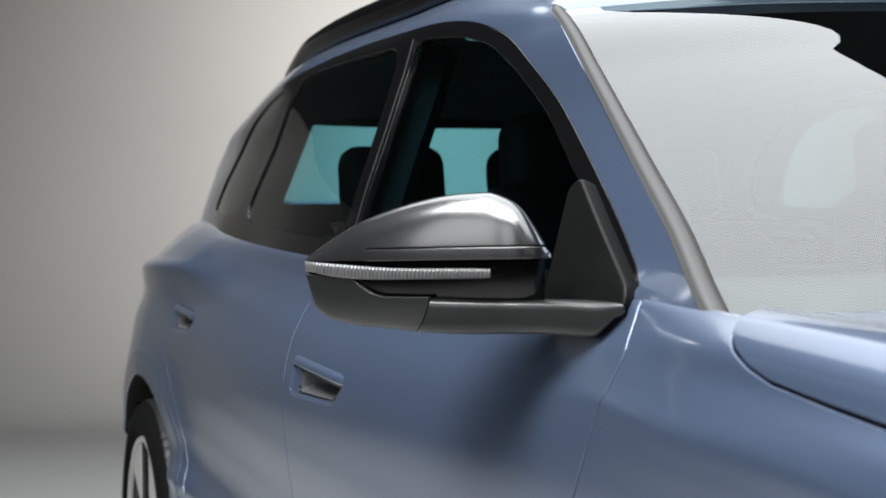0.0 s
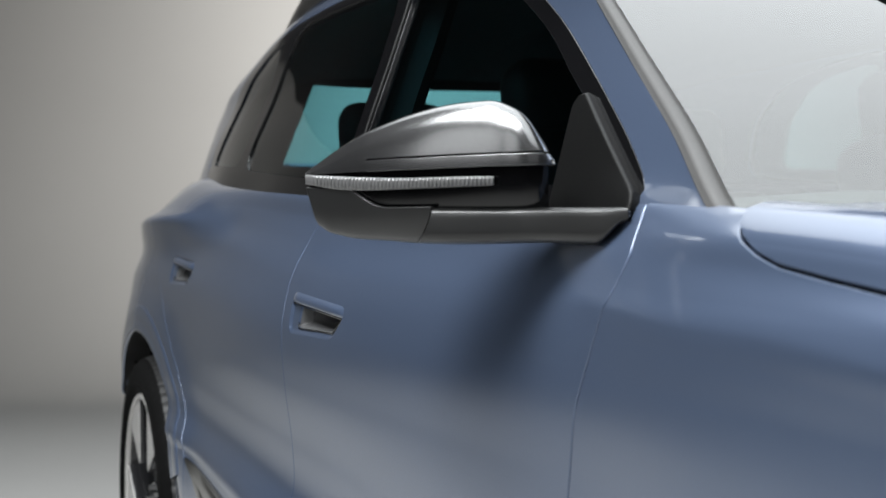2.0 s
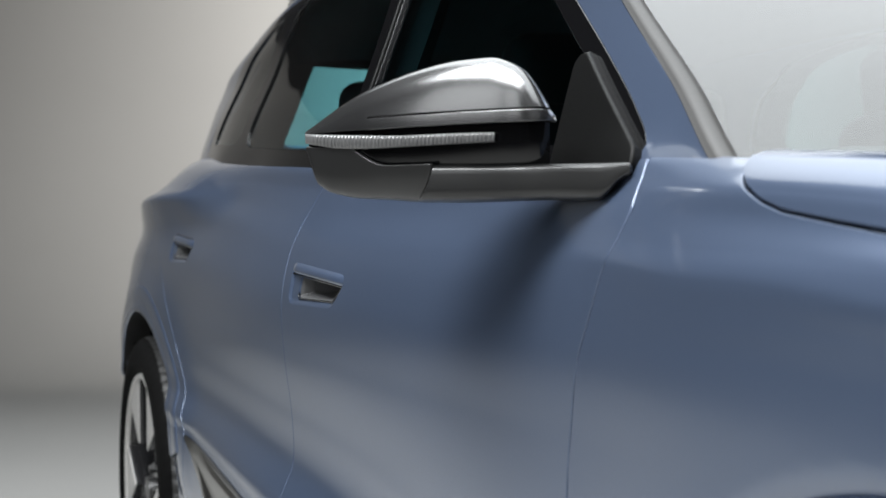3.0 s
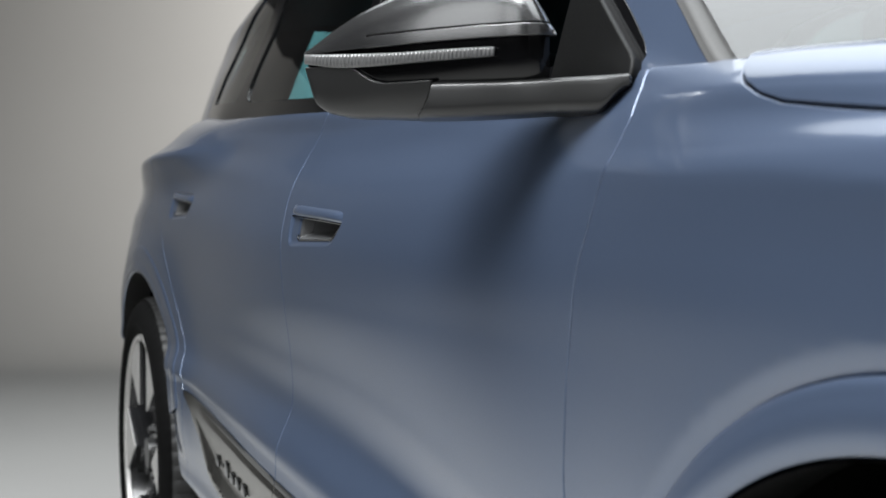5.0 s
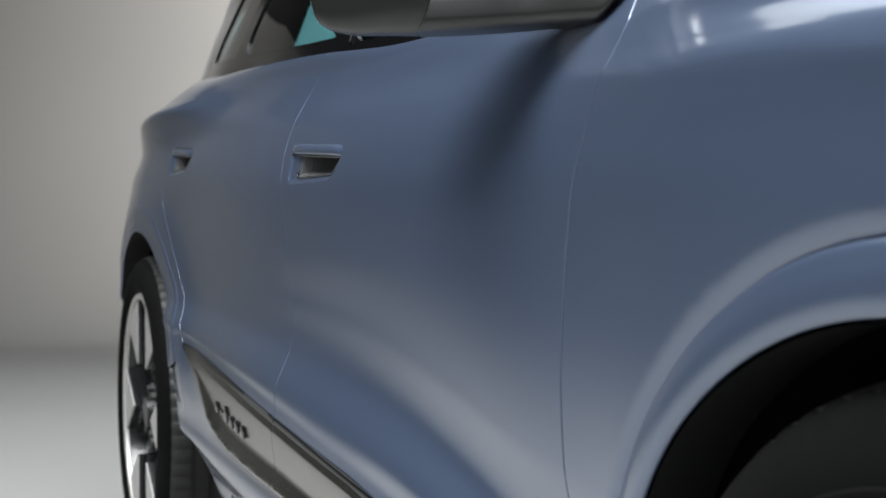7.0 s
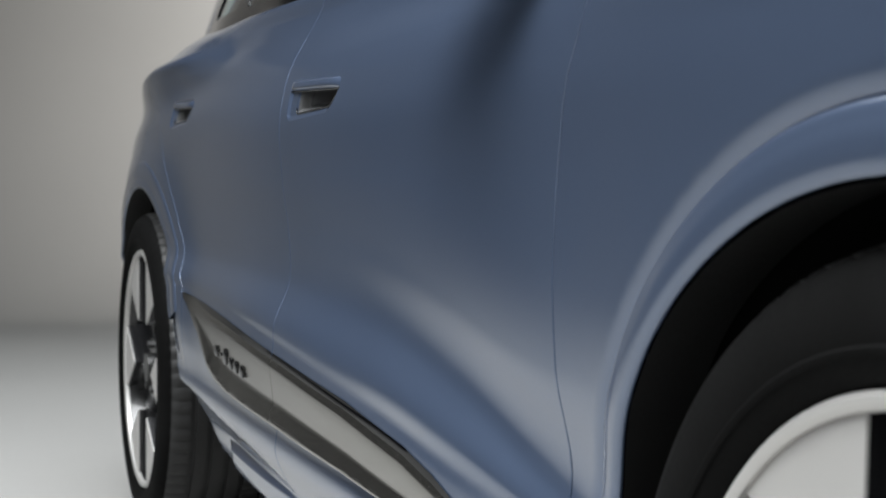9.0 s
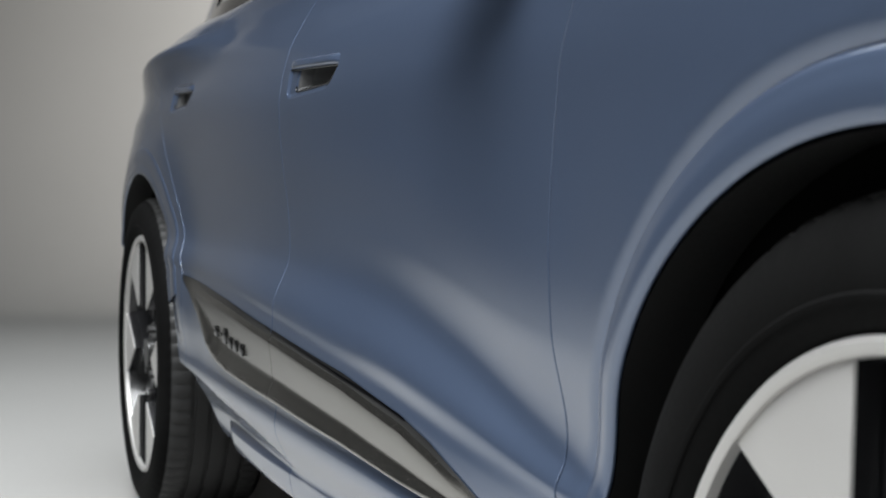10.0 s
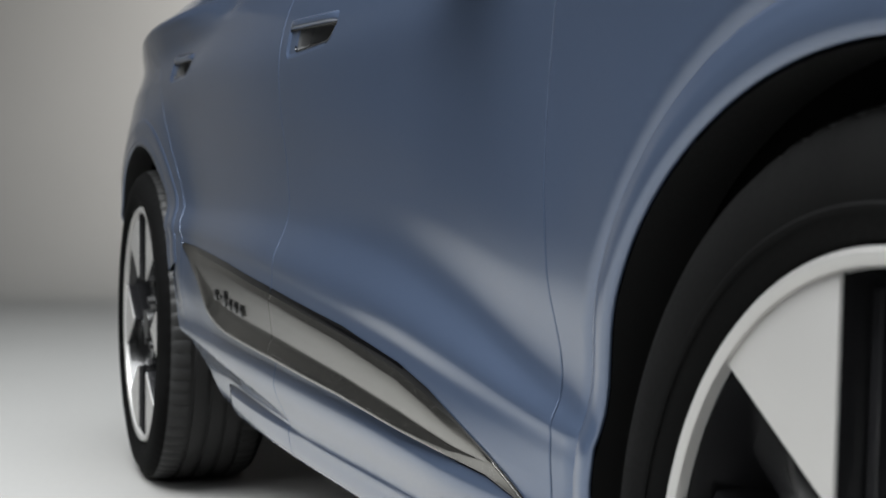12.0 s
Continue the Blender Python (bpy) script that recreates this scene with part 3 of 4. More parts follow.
# ---- door grips: a scooped pocket under a bar ----
def grip(doors, outline, inner, y0, z0):
    rim, hole = in_outline(outline, 0), in_outline(inner, 0)

    def recess(y, z):
        P = np.stack([-side_w(y, z), y, z], axis=-1)
        P[..., 0] += 0.0035 * smooth(0.0, 0.009, rim(P)) + 0.002 * smooth(-0.004, 0.001, hole(P))
        return P

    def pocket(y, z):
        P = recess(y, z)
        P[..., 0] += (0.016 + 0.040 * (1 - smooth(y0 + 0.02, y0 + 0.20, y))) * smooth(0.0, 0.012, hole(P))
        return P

    def bar(y, z):
        u, v = (y - y0 - 0.125) / 0.132, (z - z0 - (y - y0) * 0.052) / 0.0085
        P = np.stack([-side_w(y, z) - 0.009 * (1 - abs(u) ** 8) * (1 - abs(v) ** 3) + 0.003, y, z], axis=-1)
        return P

    shape = rounded([(y0 - 0.006, z0 - 0.0085), (y0 + 0.254, z0 + 0.0045), (y0 + 0.256, z0 + 0.0215), (y0 - 0.006, z0 + 0.0080)], 0.005)
    for side, door in zip((-1, 1), doors):
        grid = (np.arange(y0 - 0.02, y0 + 0.28, 0.0045), np.arange(z0 - 0.06, z0 + 0.04, 0.0025))
        part("grip_recess", panel(recess, *grid, [lambda P: rim(P) + 0.001, lambda P: 0.0005 - hole(P)], depth=0, side=side), PAINT, door)
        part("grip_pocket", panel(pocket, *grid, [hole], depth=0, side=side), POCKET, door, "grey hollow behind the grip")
        bar_ob = part("door_handle", panel(bar, np.arange(y0 - 0.012, y0 + 0.27, 0.004), np.arange(z0 - 0.02, z0 + 0.03, 0.002), [in_outline(shape, 0)], depth=0.014, side=side, lip=0.002), PAINT, door)
        ring = [(side * (side_w(y, z) - 0.0015), y, z) for y, z in shape + shape[:1]]
        part("grip_joint", sweep(ring, 0.0014, 6), GLOSS_BLACK, door, "thin black joint round the handle")
        edge = [(side * (side_w(y, z) - 0.0035), y, z) for y, z in inner if z < z0 - 0.001 or y < y0]
        part("grip_seal", sweep(edge, 0.0011, 6), GLOSS_BLACK, door, "thin black seal round the grip")


grip(front_doors, GRIP_F, POCKET_F, 1.132, 0.9165)
grip(rear_doors, GRIP_R, POCKET_R, 2.257, 0.9605)

# ---- sill strip: a dark frame with a grey metal insert ----
STRIP_TOP = [(2.262, 0.592), (2.0, 0.583), (1.758, 0.572), (1.40, 0.549), (1.068, 0.524), (0.866, 0.499), (0.782, 0.481), (0.710, 0.458), (0.645, 0.436), (0.56, 0.402)]
STRIP_LOW = [(0.56, 0.400), (0.641, 0.414), (0.860, 0.427), (1.070, 0.439), (1.383, 0.449), (1.75, 0.456), (1.86, 0.464), (1.93, 0.477), (2.121, 0.533), (2.262, 0.587)]


TOP_Z = [(0.664, 0.4268), (0.705, 0.436), (0.763, 0.451), (0.862, 0.472), (1.066, 0.495), (1.371, 0.520), (1.75, 0.543), (2.13, 0.557)]
LOW_Z = [(0.664, 0.4268), (0.729, 0.4262), (0.859, 0.433), (1.07, 0.446), (1.379, 0.4575), (1.73, 0.4645), (1.83, 0.473), (1.90, 0.487), (2.13, 0.557)]
# out of the door along the strip's height: 0 lower edge, 1 and 2 the dish's edges, 3 upper edge
RELIEF = hermite([(0.0, 0.0105), (0.5, 0.0125), (0.9, 0.0120), (1.0, 0.0105), (1.15, 0.0060), (1.3, 0.0015), (1.42, 0.0), (1.7, 0.0010), (2.0, 0.0022), (2.35, 0.0025), (2.55, 0.0010), (3.0, -0.0055)])


def strip_surf(y, s):
    """The metal strip: a bowed ridge over a groove that runs to a point at its front."""
    P = lower(y, s)
    z = P[..., 2]
    low, dish_low, dish_top, top = (np.interp(P[..., 1], *zip(*sorted(q))) for q in (STRIP_LOW, LOW_Z, TOP_Z, STRIP_TOP))
    h = np.where(z < dish_low, (z - low) / np.maximum(dish_low - low, 0.002), np.where(z < dish_top, 1 + (z - dish_low) / np.maximum(dish_top - dish_low, 0.002), 2 + (z - dish_top) / np.maximum(top - dish_top, 0.002)))
    P[..., 0] -= 0.002 + RELIEF(np.clip(h, 0, 3)) * np.clip((dish_top - dish_low) / 0.055, 0.15, 1)
    return P


for a, b, doors in ((0.35, 1.422, front_doors), (1.422, 2.9, rear_doors)):
    cutf = (lambda P: 1.4202 - P[..., 1]) if a < 1 else (lambda P: P[..., 1] - 1.4238)
    for side, door in zip((-1, 1), doors):
        ys = np.arange(max(a - 0.02, 0.45), min(b, 2.4) + 0.02, 0.01)
        part("sill_strip", panel(strip_surf, ys, np.arange(2.6, 8.2, 0.04), [in_outline(STRIP_TOP + STRIP_LOW, 0.001), cutf], side=side, depth=0.012), STRIP_GREY, door, "dark grey satin metal strip along the sill")
        part("strip_gap", panel(offset(lower, 0.0012), ys, np.arange(2.6, 8.2, 0.1), [in_outline(STRIP_TOP + STRIP_LOW, -0.0022), cutf], side=side, depth=0), GLOSS_BLACK, door, "black joint round the strip")

# raised badge, letters as plain bars
for side, door in zip((-1, 1), rear_doors):
    for y, z, h in ((1.862, 0.522, 0.018), (1.815, 0.521, 0.005), (1.770, 0.521, 0.026), (1.722, 0.514, 0.018), (1.675, 0.513, 0.018), (1.625, 0.511, 0.018)):
        w = float(side_w(y, z)) + 0.006
        part("badge", box_bm((0.004, 0.026 if h > 0.01 else 0.016, h), pose(side * (w - 0.0015), y, z - 0.007), 0.0015, 2), BADGE, door, "raised black badge bar")

# ---- greenhouse ----
UP = loft([
    lambda y: np.stack([BELT_W(y) + 0.004 - 0.020 * smooth(0.55, 1.0, y) * (1 - smooth(2.0, 2.6, y)), BELT_Z(y) - 0.012], axis=-1),
    lambda y: np.stack([BELT_W(y) - 0.036 - 0.014 * smooth(0.55, 1.2, y) + 0.020 * smooth(1.9, 2.8, y), BELT_Z(y) + 0.085], axis=-1),
    lambda y: np.stack([BELT_W(y) - 0.080 - 0.012 * smooth(0.55, 1.2, y) + 0.030 * smooth(1.9, 2.8, y), BELT_Z(y) + 0.185 - 0.02 * smooth(1.9, 2.8, y)], axis=-1),
    hermite([(0.2, 0.745, 1.30), (0.9, 0.738, 1.325), (1.2, 0.735, 1.335), (1.7, 0.73, 1.35), (2.4, 0.71, 1.375), (3.0, 0.665, 1.37), (3.7, 0.55, 1.28)]),
    hermite([(0.2, 0.72, 1.34), (0.9, 0.715, 1.352), (1.0, 0.713, 1.368), (1.2, 0.712, 1.388), (1.7, 0.705, 1.41), (2.4, 0.685, 1.43), (3.0, 0.62, 1.42), (3.7, 0.50, 1.33)]),
    hermite([(0.2, 0.68, 1.35), (0.9, 0.690, 1.356), (1.0, 0.682, 1.380), (1.2, 0.672, 1.424), (1.7, 0.665, 1.45), (2.4, 0.645, 1.472), (3.0, 0.575, 1.455), (3.7, 0.46, 1.36)]),
    hermite([(0.2, 0.55, 1.35), (0.9, 0.55, 1.370), (1.0, 0.55, 1.402), (1.2, 0.55, 1.458), (1.7, 0.55, 1.485), (2.4, 0.53, 1.505), (3.0, 0.48, 1.48), (3.7, 0.40, 1.38)]),
    hermite([(0.2, 0.0, 1.36), (0.9, 0.0, 1.392), (1.0, 0.0, 1.428), (1.2, 0.0, 1.484), (1.7, 0.0, 1.515), (2.4, 0.0, 1.535), (3.0, 0.0, 1.505), (3.7, 0.0, 1.40)]),
])


def upper(y, s):
    q = UP(y, s)
    return np.stack([-q[..., 0], y, q[..., 1]], axis=-1)


PILLAR_OUT = [(0.432, 1.030), (0.517, 1.088), (0.618, 1.144), (0.758, 1.215), (0.921, 1.295), (1.028, 1.338), (1.148, 1.371), (1.23, 1.387), (1.347, 1.403), (1.526, 1.415), (1.739, 1.428), (1.962, 1.433), (2.256, 1.433)]
TAIL = [(2.431, 1.426), (2.66, 1.395), (2.80, 1.33), (2.88, 1.25), (2.92, 1.185), (2.86, 1.160)]
DLO = rounded(PILLAR_OUT + TAIL + [(2.4, 1.118), (2.0, 1.093), (1.4, 1.058), (1.1, 1.037), (0.8, 1.026)], 0.06, 4)


def up_panel(name, outline, mat, y0, y1, s0, s1, parent=car, gap=0.001, back=0.0, label="", extra=(), depth=0.012, dy=0.0125, ds=0.1):
    made = []
    for side in (-1, 1):
        made.append(part(name, panel(upper, np.arange(y0, y1 + 0.001, dy), np.arange(s0, s1 + 0.001, ds), [in_outline(outline, gap), *extra] if outline else list(extra), side=side, back=back, depth=depth), mat, parent if not isinstance(parent, list) else parent[len(made)], label))
    return made


GLASS_F = [(0.50, 1.062), (0.656, 1.140), (0.713, 1.168), (0.824, 1.226), (0.944, 1.283), (1.08, 1.335), (1.205, 1.363), (1.38, 1.386), (1.422, 1.388), (1.375, 1.13), (1.362, 1.078), (1.1, 1.060), (0.8, 1.047)]
GLASS_R = [(1.505, 1.391), (1.729, 1.404), (1.989, 1.417), (2.18, 1.421), (2.245, 1.16), (2.19, 1.143), (1.64, 1.105), (1.43, 1.094), (1.455, 1.24), (1.48, 1.33)]
GLASS_Q = [(2.272, 1.413), (2.45, 1.402), (2.58, 1.372), (2.70, 1.29), (2.79, 1.185), (2.33, 1.157)]
GLASS = [rounded(o, 0.05) for o in (GLASS_F, GLASS_R, GLASS_Q)]
# black window surround with the glass set into it
up_panel("window_surround", DLO, GLOSS_BLACK, 0.38, 2.9, 0, 6, gap=0.001, extra=[not_in(o, 0.0) for o in GLASS])
for nm, o in zip(("front_side_window", "rear_side_window", "quarter_window"), GLASS):
    for side in (-1, 1):
        part(nm, panel(upper, np.arange(0.5, 2.85, 0.0125), np.arange(0, 5.5, 0.1), [in_outline(o, -0.003)], side=side, depth=0, back=0.004), TINTED, car, "dark tinted side glass")

_uy, _us = np.linspace(0.2, 3.7, 300), np.linspace(0, 5, 120)
_ugrid = upper(*np.meshgrid(_uy, _us, indexing="ij"))


def upper_w(y, z):
    k = float(np.clip((y - 0.2) / (3.5 / 299), 0, 298.999))
    i = int(k)
    a, b = (np.interp(z, _ugrid[j][:, 2], _ugrid[j][:, 0]) for j in (i, i + 1))
    return -float(a + (b - a) * (k - i))


for side in (-1, 1):
    line = [(side * (upper_w(y, z) + 0.001), y, z) for y, z in [(1.430 - 0.058 * k / 12, 1.388 - 0.31 * k / 12) for k in range(13)]]
    part("window_seal", sweep(line, 0.0028, 8), SAIL_BLACK, car)


# the windscreen's edge lies on the pillar
EDGE_YZ = [(0.312, 1.004), (0.348, 1.027), (0.439, 1.085), (0.555, 1.151), (0.734, 1.252), (0.876, 1.331), (0.93, 1.352)]
EDGE = hermite([((z - 1.004) / 0.348, upper_w(y, z), y, z) for y, z in EDGE_YZ])


EDGE_FINE = EDGE(np.linspace(0, 1, 60))


def behind_windscreen(P):
    """Behind the windscreen's edge in the side view and in plan."""
    y, z, w = P[..., 1], P[..., 2], abs(P[..., 0])
    line = np.interp(z, [0.9, *EDGE_FINE[:, 2], 1.38, 1.7], [0.1, *EDGE_FINE[:, 1], 0.98, 0.98])
    head = 0.936 - 0.10 * (1 - (np.minimum(w, 0.69) / 0.69) ** 2)
    return np.where(w > 0.70, (y - line) * 0.42, y - head)


REAR_GLASS = [(-0.50, 1.25), (-0.40, 1.45), (0.40, 1.45), (0.50, 1.25)]


def roof_skin(y, s):
    """The roof, rolled down along its front edge over the windscreen."""
    P = upper(y, s)
    w = np.minimum(abs(P[..., 0]), 0.69)
    d = y - (0.936 - 0.10 * (1 - (w / 0.69) ** 2))
    P[..., 2] -= 0.011 * np.clip(1 - d / 0.05, 0, 1) ** 2 * smooth(4.2, 5.0, s)
    return P


part("roof", panel(roof_skin, np.arange(0.28, 3.301, 0.0125), np.arange(0, 7.001, 0.125), [not_in(DLO, 0.001), behind_windscreen, lambda P: P[..., 2] - (1.005 + 0.06 * (P[..., 1] > 2))], depth=0.012, side=0), PAINT, car)
part("headliner", panel(upper, np.arange(0.9, 3.3, 0.05), np.arange(4.4, 7.001, 0.2), [lambda P: P[..., 1] - 0.98], depth=0, back=0.025, side=0), CABIN, car)


def screen(x, t):
    e = EDGE(t)
    k = 1 - abs(x) ** 2.3
    return np.stack([x * e[..., 0], e[..., 1] - (0.29 - 0.19 * t) * k, e[..., 2] + (0.02 + 0.012 * t + 0.055 * t * (1 - t)) * k], axis=-1)


part("windscreen", panel(screen, np.linspace(-0.983, 0.983, 60), np.linspace(0.0, 0.995, 40), depth=0), SCREEN_GLASS, car, "large windscreen mirroring the studio light")
for side in (-1, 1):
    part("windscreen_trim", panel(lambda x, t: screen(x, t) + np.array([0, -0.001, 0.001]) + np.array([-0.3, -0.4, 0.85]) * (0.005 * (1 - np.minimum(1, abs(x + 0.990) / 0.010) ** 2.5))[..., None], np.linspace(-1.0, -0.980, 9), np.linspace(0.0, 1.0, 60), depth=0.004, side=side, lip=0.001), CHROME_GREY, car, "grey rubber trim along the pillar")
# dark print along the lower and upper edge of the screen
part("windscreen_frit", panel(lambda x, t: screen(x, t) - np.array([0, -0.004, 0.006]), np.linspace(-0.983, 0.983, 40), np.linspace(-0.02, 0.035, 4), depth=0), CABIN, car)


# rear end: hatch with its window
def hatch(x, t):
    w = 0.66 - 0.12 * t
    return np.stack([x * w, 3.78 - 0.50 * np.maximum(t, 0) ** 0.9 - 0.10 * abs(x) ** 2.5, 1.10 + 0.36 * t + 0.03 * (1 - x * x) * t], axis=-1)


def in_rear_glass(P):
    x, z = P[..., 0], P[..., 2]
    return np.minimum(np.minimum(z - 1.235, 1.44 - z), (0.415 - 0.12 * (z - 1.23)) - abs(x)) * 1.0


part("hatch", panel(hatch, np.linspace(-1, 1, 60), np.linspace(-0.02, 1.0, 40), [lambda P: -in_rear_glass(P)], depth=0.012, centre=(0, 2.5, 1.0)), PAINT, car)
part("hatch_lining", panel(hatch, np.linspace(-1, 1, 60), np.linspace(-0.02, 0.98, 40), [lambda P: -in_rear_glass(P)], depth=0, back=0.016, centre=(0, 2.5, 1.0)), CABIN, car)
part("rear_window", panel(hatch, np.linspace(-1, 1, 60), np.linspace(-0.02, 1.0, 40), [lambda P: in_rear_glass(P) + 0.003], depth=0, back=0.004, centre=(0, 2.5, 1.0)), TINTED, car, "tinted rear window")
part("tail_panel", panel(lambda x, t: np.stack([x * (0.60 + 0.12 * t), 3.87 - 0.09 * t - 0.10 * abs(x) ** 3, 0.35 + 0.76 * t], axis=-1), np.linspace(-1, 1, 30), np.linspace(0, 1, 20), depth=0.01, centre=(0, 2.5, 0.7)), PAINT, car)

# cowl under the screen
part("cowl", panel(lambda x, t: np.stack([x * 0.85, 0.30 - 0.29 * (1 - abs(x) ** 2.5) + 0.04 * t, 1.004 + 0.02 * (1 - x * x) - 0.03 * t], axis=-1), np.linspace(-1, 1, 40), np.linspace(-0.2, 1, 6), depth=0.005), CABIN, car)

# roof rails
for side in (-1, 1):
    pts = []
    for k in range(25):
        y = 1.25 + 1.50 * k / 24
        q = UP(np.array([y]), np.array([5.35]))[0]
        lift = 0.022 * min(1.0, 6 * k / 24, 6 * (24 - k) / 24) + 0.004
        pts.append((side * q[0], y, q[1] + lift))
    part("roof_rail", sweep(pts, 0.016, 14, 1.6), GLOSS_BLACK, car, "gloss black roof rail")

# ---- cabin ----
def seat(x, y, wide, back_z, head, head_up):
    """Backrest, cushion and headrests, rounded."""
    s = part("seat", box_bm((wide, 0.14, back_z - 0.55), pose(x, y, 0.55 + (back_z - 0.55) / 2, -14, 0, 0), 0.05, 4), CABIN, car, "black seat")
    part("cushion", box_bm((wide, 0.5, 0.16), pose(x, y - 0.28, 0.58), 0.05, 4), CABIN, s)
    for hx in head:
        part("headrest", box_bm((0.25, 0.10, 0.18), pose(x + hx, y + 0.10, back_z + head_up, -8, 0, 0), 0.045, 4), CABIN, s)
    return s


seat(-0.355, 1.58, 0.38, 1.19, (0.0,), 0.03)
seat(0.355, 1.58, 0.38, 1.19, (0.0,), 0.03)
seat(0.0, 2.55, 1.20, 1.12, (-0.365, 0.0, 0.365), 0.115)
part("cabin_floor", box_bm((1.62, 3.2, 0.05), pose(0, 1.9, 0.42), 0.01), CABIN, car)
part("dashboard", box_bm((1.5, 0.55, 0.22), pose(0, 0.62, 0.93), 0.06, 4), CABIN, car)
part("parcel_shelf", box_bm((1.15, 0.75, 0.03), pose(0, 3.1, 1.10), 0.01), CABIN, car)
for side in (-1, 1):
    part("door_lining", box_bm((0.05, 2.4, 0.5), pose(side * 0.79, 1.75, 0.78), 0.02), CABIN, car)
    post = [(side * (upper_w(1.42 + 0.05 * k / 4, 1.05 + 0.33 * k / 4) - 0.05), 1.42 + 0.05 * k / 4, 1.05 + 0.33 * k / 4) for k in range(5)]
    part("door_post", sweep(post, 0.035, 8), CABIN, car)

# ---- wheels ----
def ring_bm(profile, n=72, shape=None):
    """Turns a closed profile of (x, r) round the x axis; shape(x, r, k) may vary the radius from step to step."""
    bm = bmesh.new()
    rows = []
    for k in range(n):
        a = 2 * math.pi * k / n
        rows.append([bm.verts.new((x, (shape(x, r, k) if shape else r) * math.cos(a), (shape(x, r, k) if shape else r) * math.sin(a))) for x, r in profile])
    m = len(profile)
    for i in range(n):
        a, b = rows[i], rows[(i + 1) % n]
        for j in range(m):
            bm.faces.new((a[j], a[(j + 1) % m], b[(j + 1) % m], b[j]))
    bmesh.ops.recalc_face_normals(bm, faces=bm.faces[:])
    return bm


def plate_bm(outline, x0, x1, bevel=0.003):
    """A plate with an outline in (y, z), from x0 (inside) to x1 (outside, towards -x)."""
    bm = bmesh.new()
    a = [bm.verts.new((x0, y, z)) for y, z in outline]
    f = bm.faces.new(a)
    r = bmesh.ops.extrude_face_region(bm, geom=[f])
    vs = [v for v in r["geom"] if isinstance(v, bmesh.types.BMVert)]
    for v in vs:
        v.co.x = x1
    bmesh.ops.recalc_face_normals(bm, faces=bm.faces[:])
    if bevel:
        es = [e for e in bm.edges if all(abs(v.co.x - x1) < 1e-6 for v in e.verts)]
        bmesh.ops.bevel(bm, geom=es, offset=bevel, segments=2, affect="EDGES", profile=0.5)
    return bm


TYRE_R, RIM_R = 0.368, 0.278
HALF = 0.122


def tyre_profile():
    p = [(0.095, 0.270), (0.118, 0.283), (0.126, 0.300), (0.1285, 0.318), (0.125, 0.338), (0.117, 0.353), (0.106, 0.3615), (0.092, 0.366)]
    grooves = []
    for g in (0.058, 0.020, -0.020, -0.058):
        grooves += [(g + 0.006, 0.368), (g + 0.005, 0.3605), (g - 0.005, 0.3605), (g - 0.006, 0.368)]
    return p + grooves + [(-x, r) for x, r in p[::-1]]


def tread(x, r, k):
    """Narrow cross grooves in the shoulders."""
    return r - (0.0035 if k % 4 == 0 and 0.06 < abs(x) < 0.110 and r > 0.35 else 0.0)


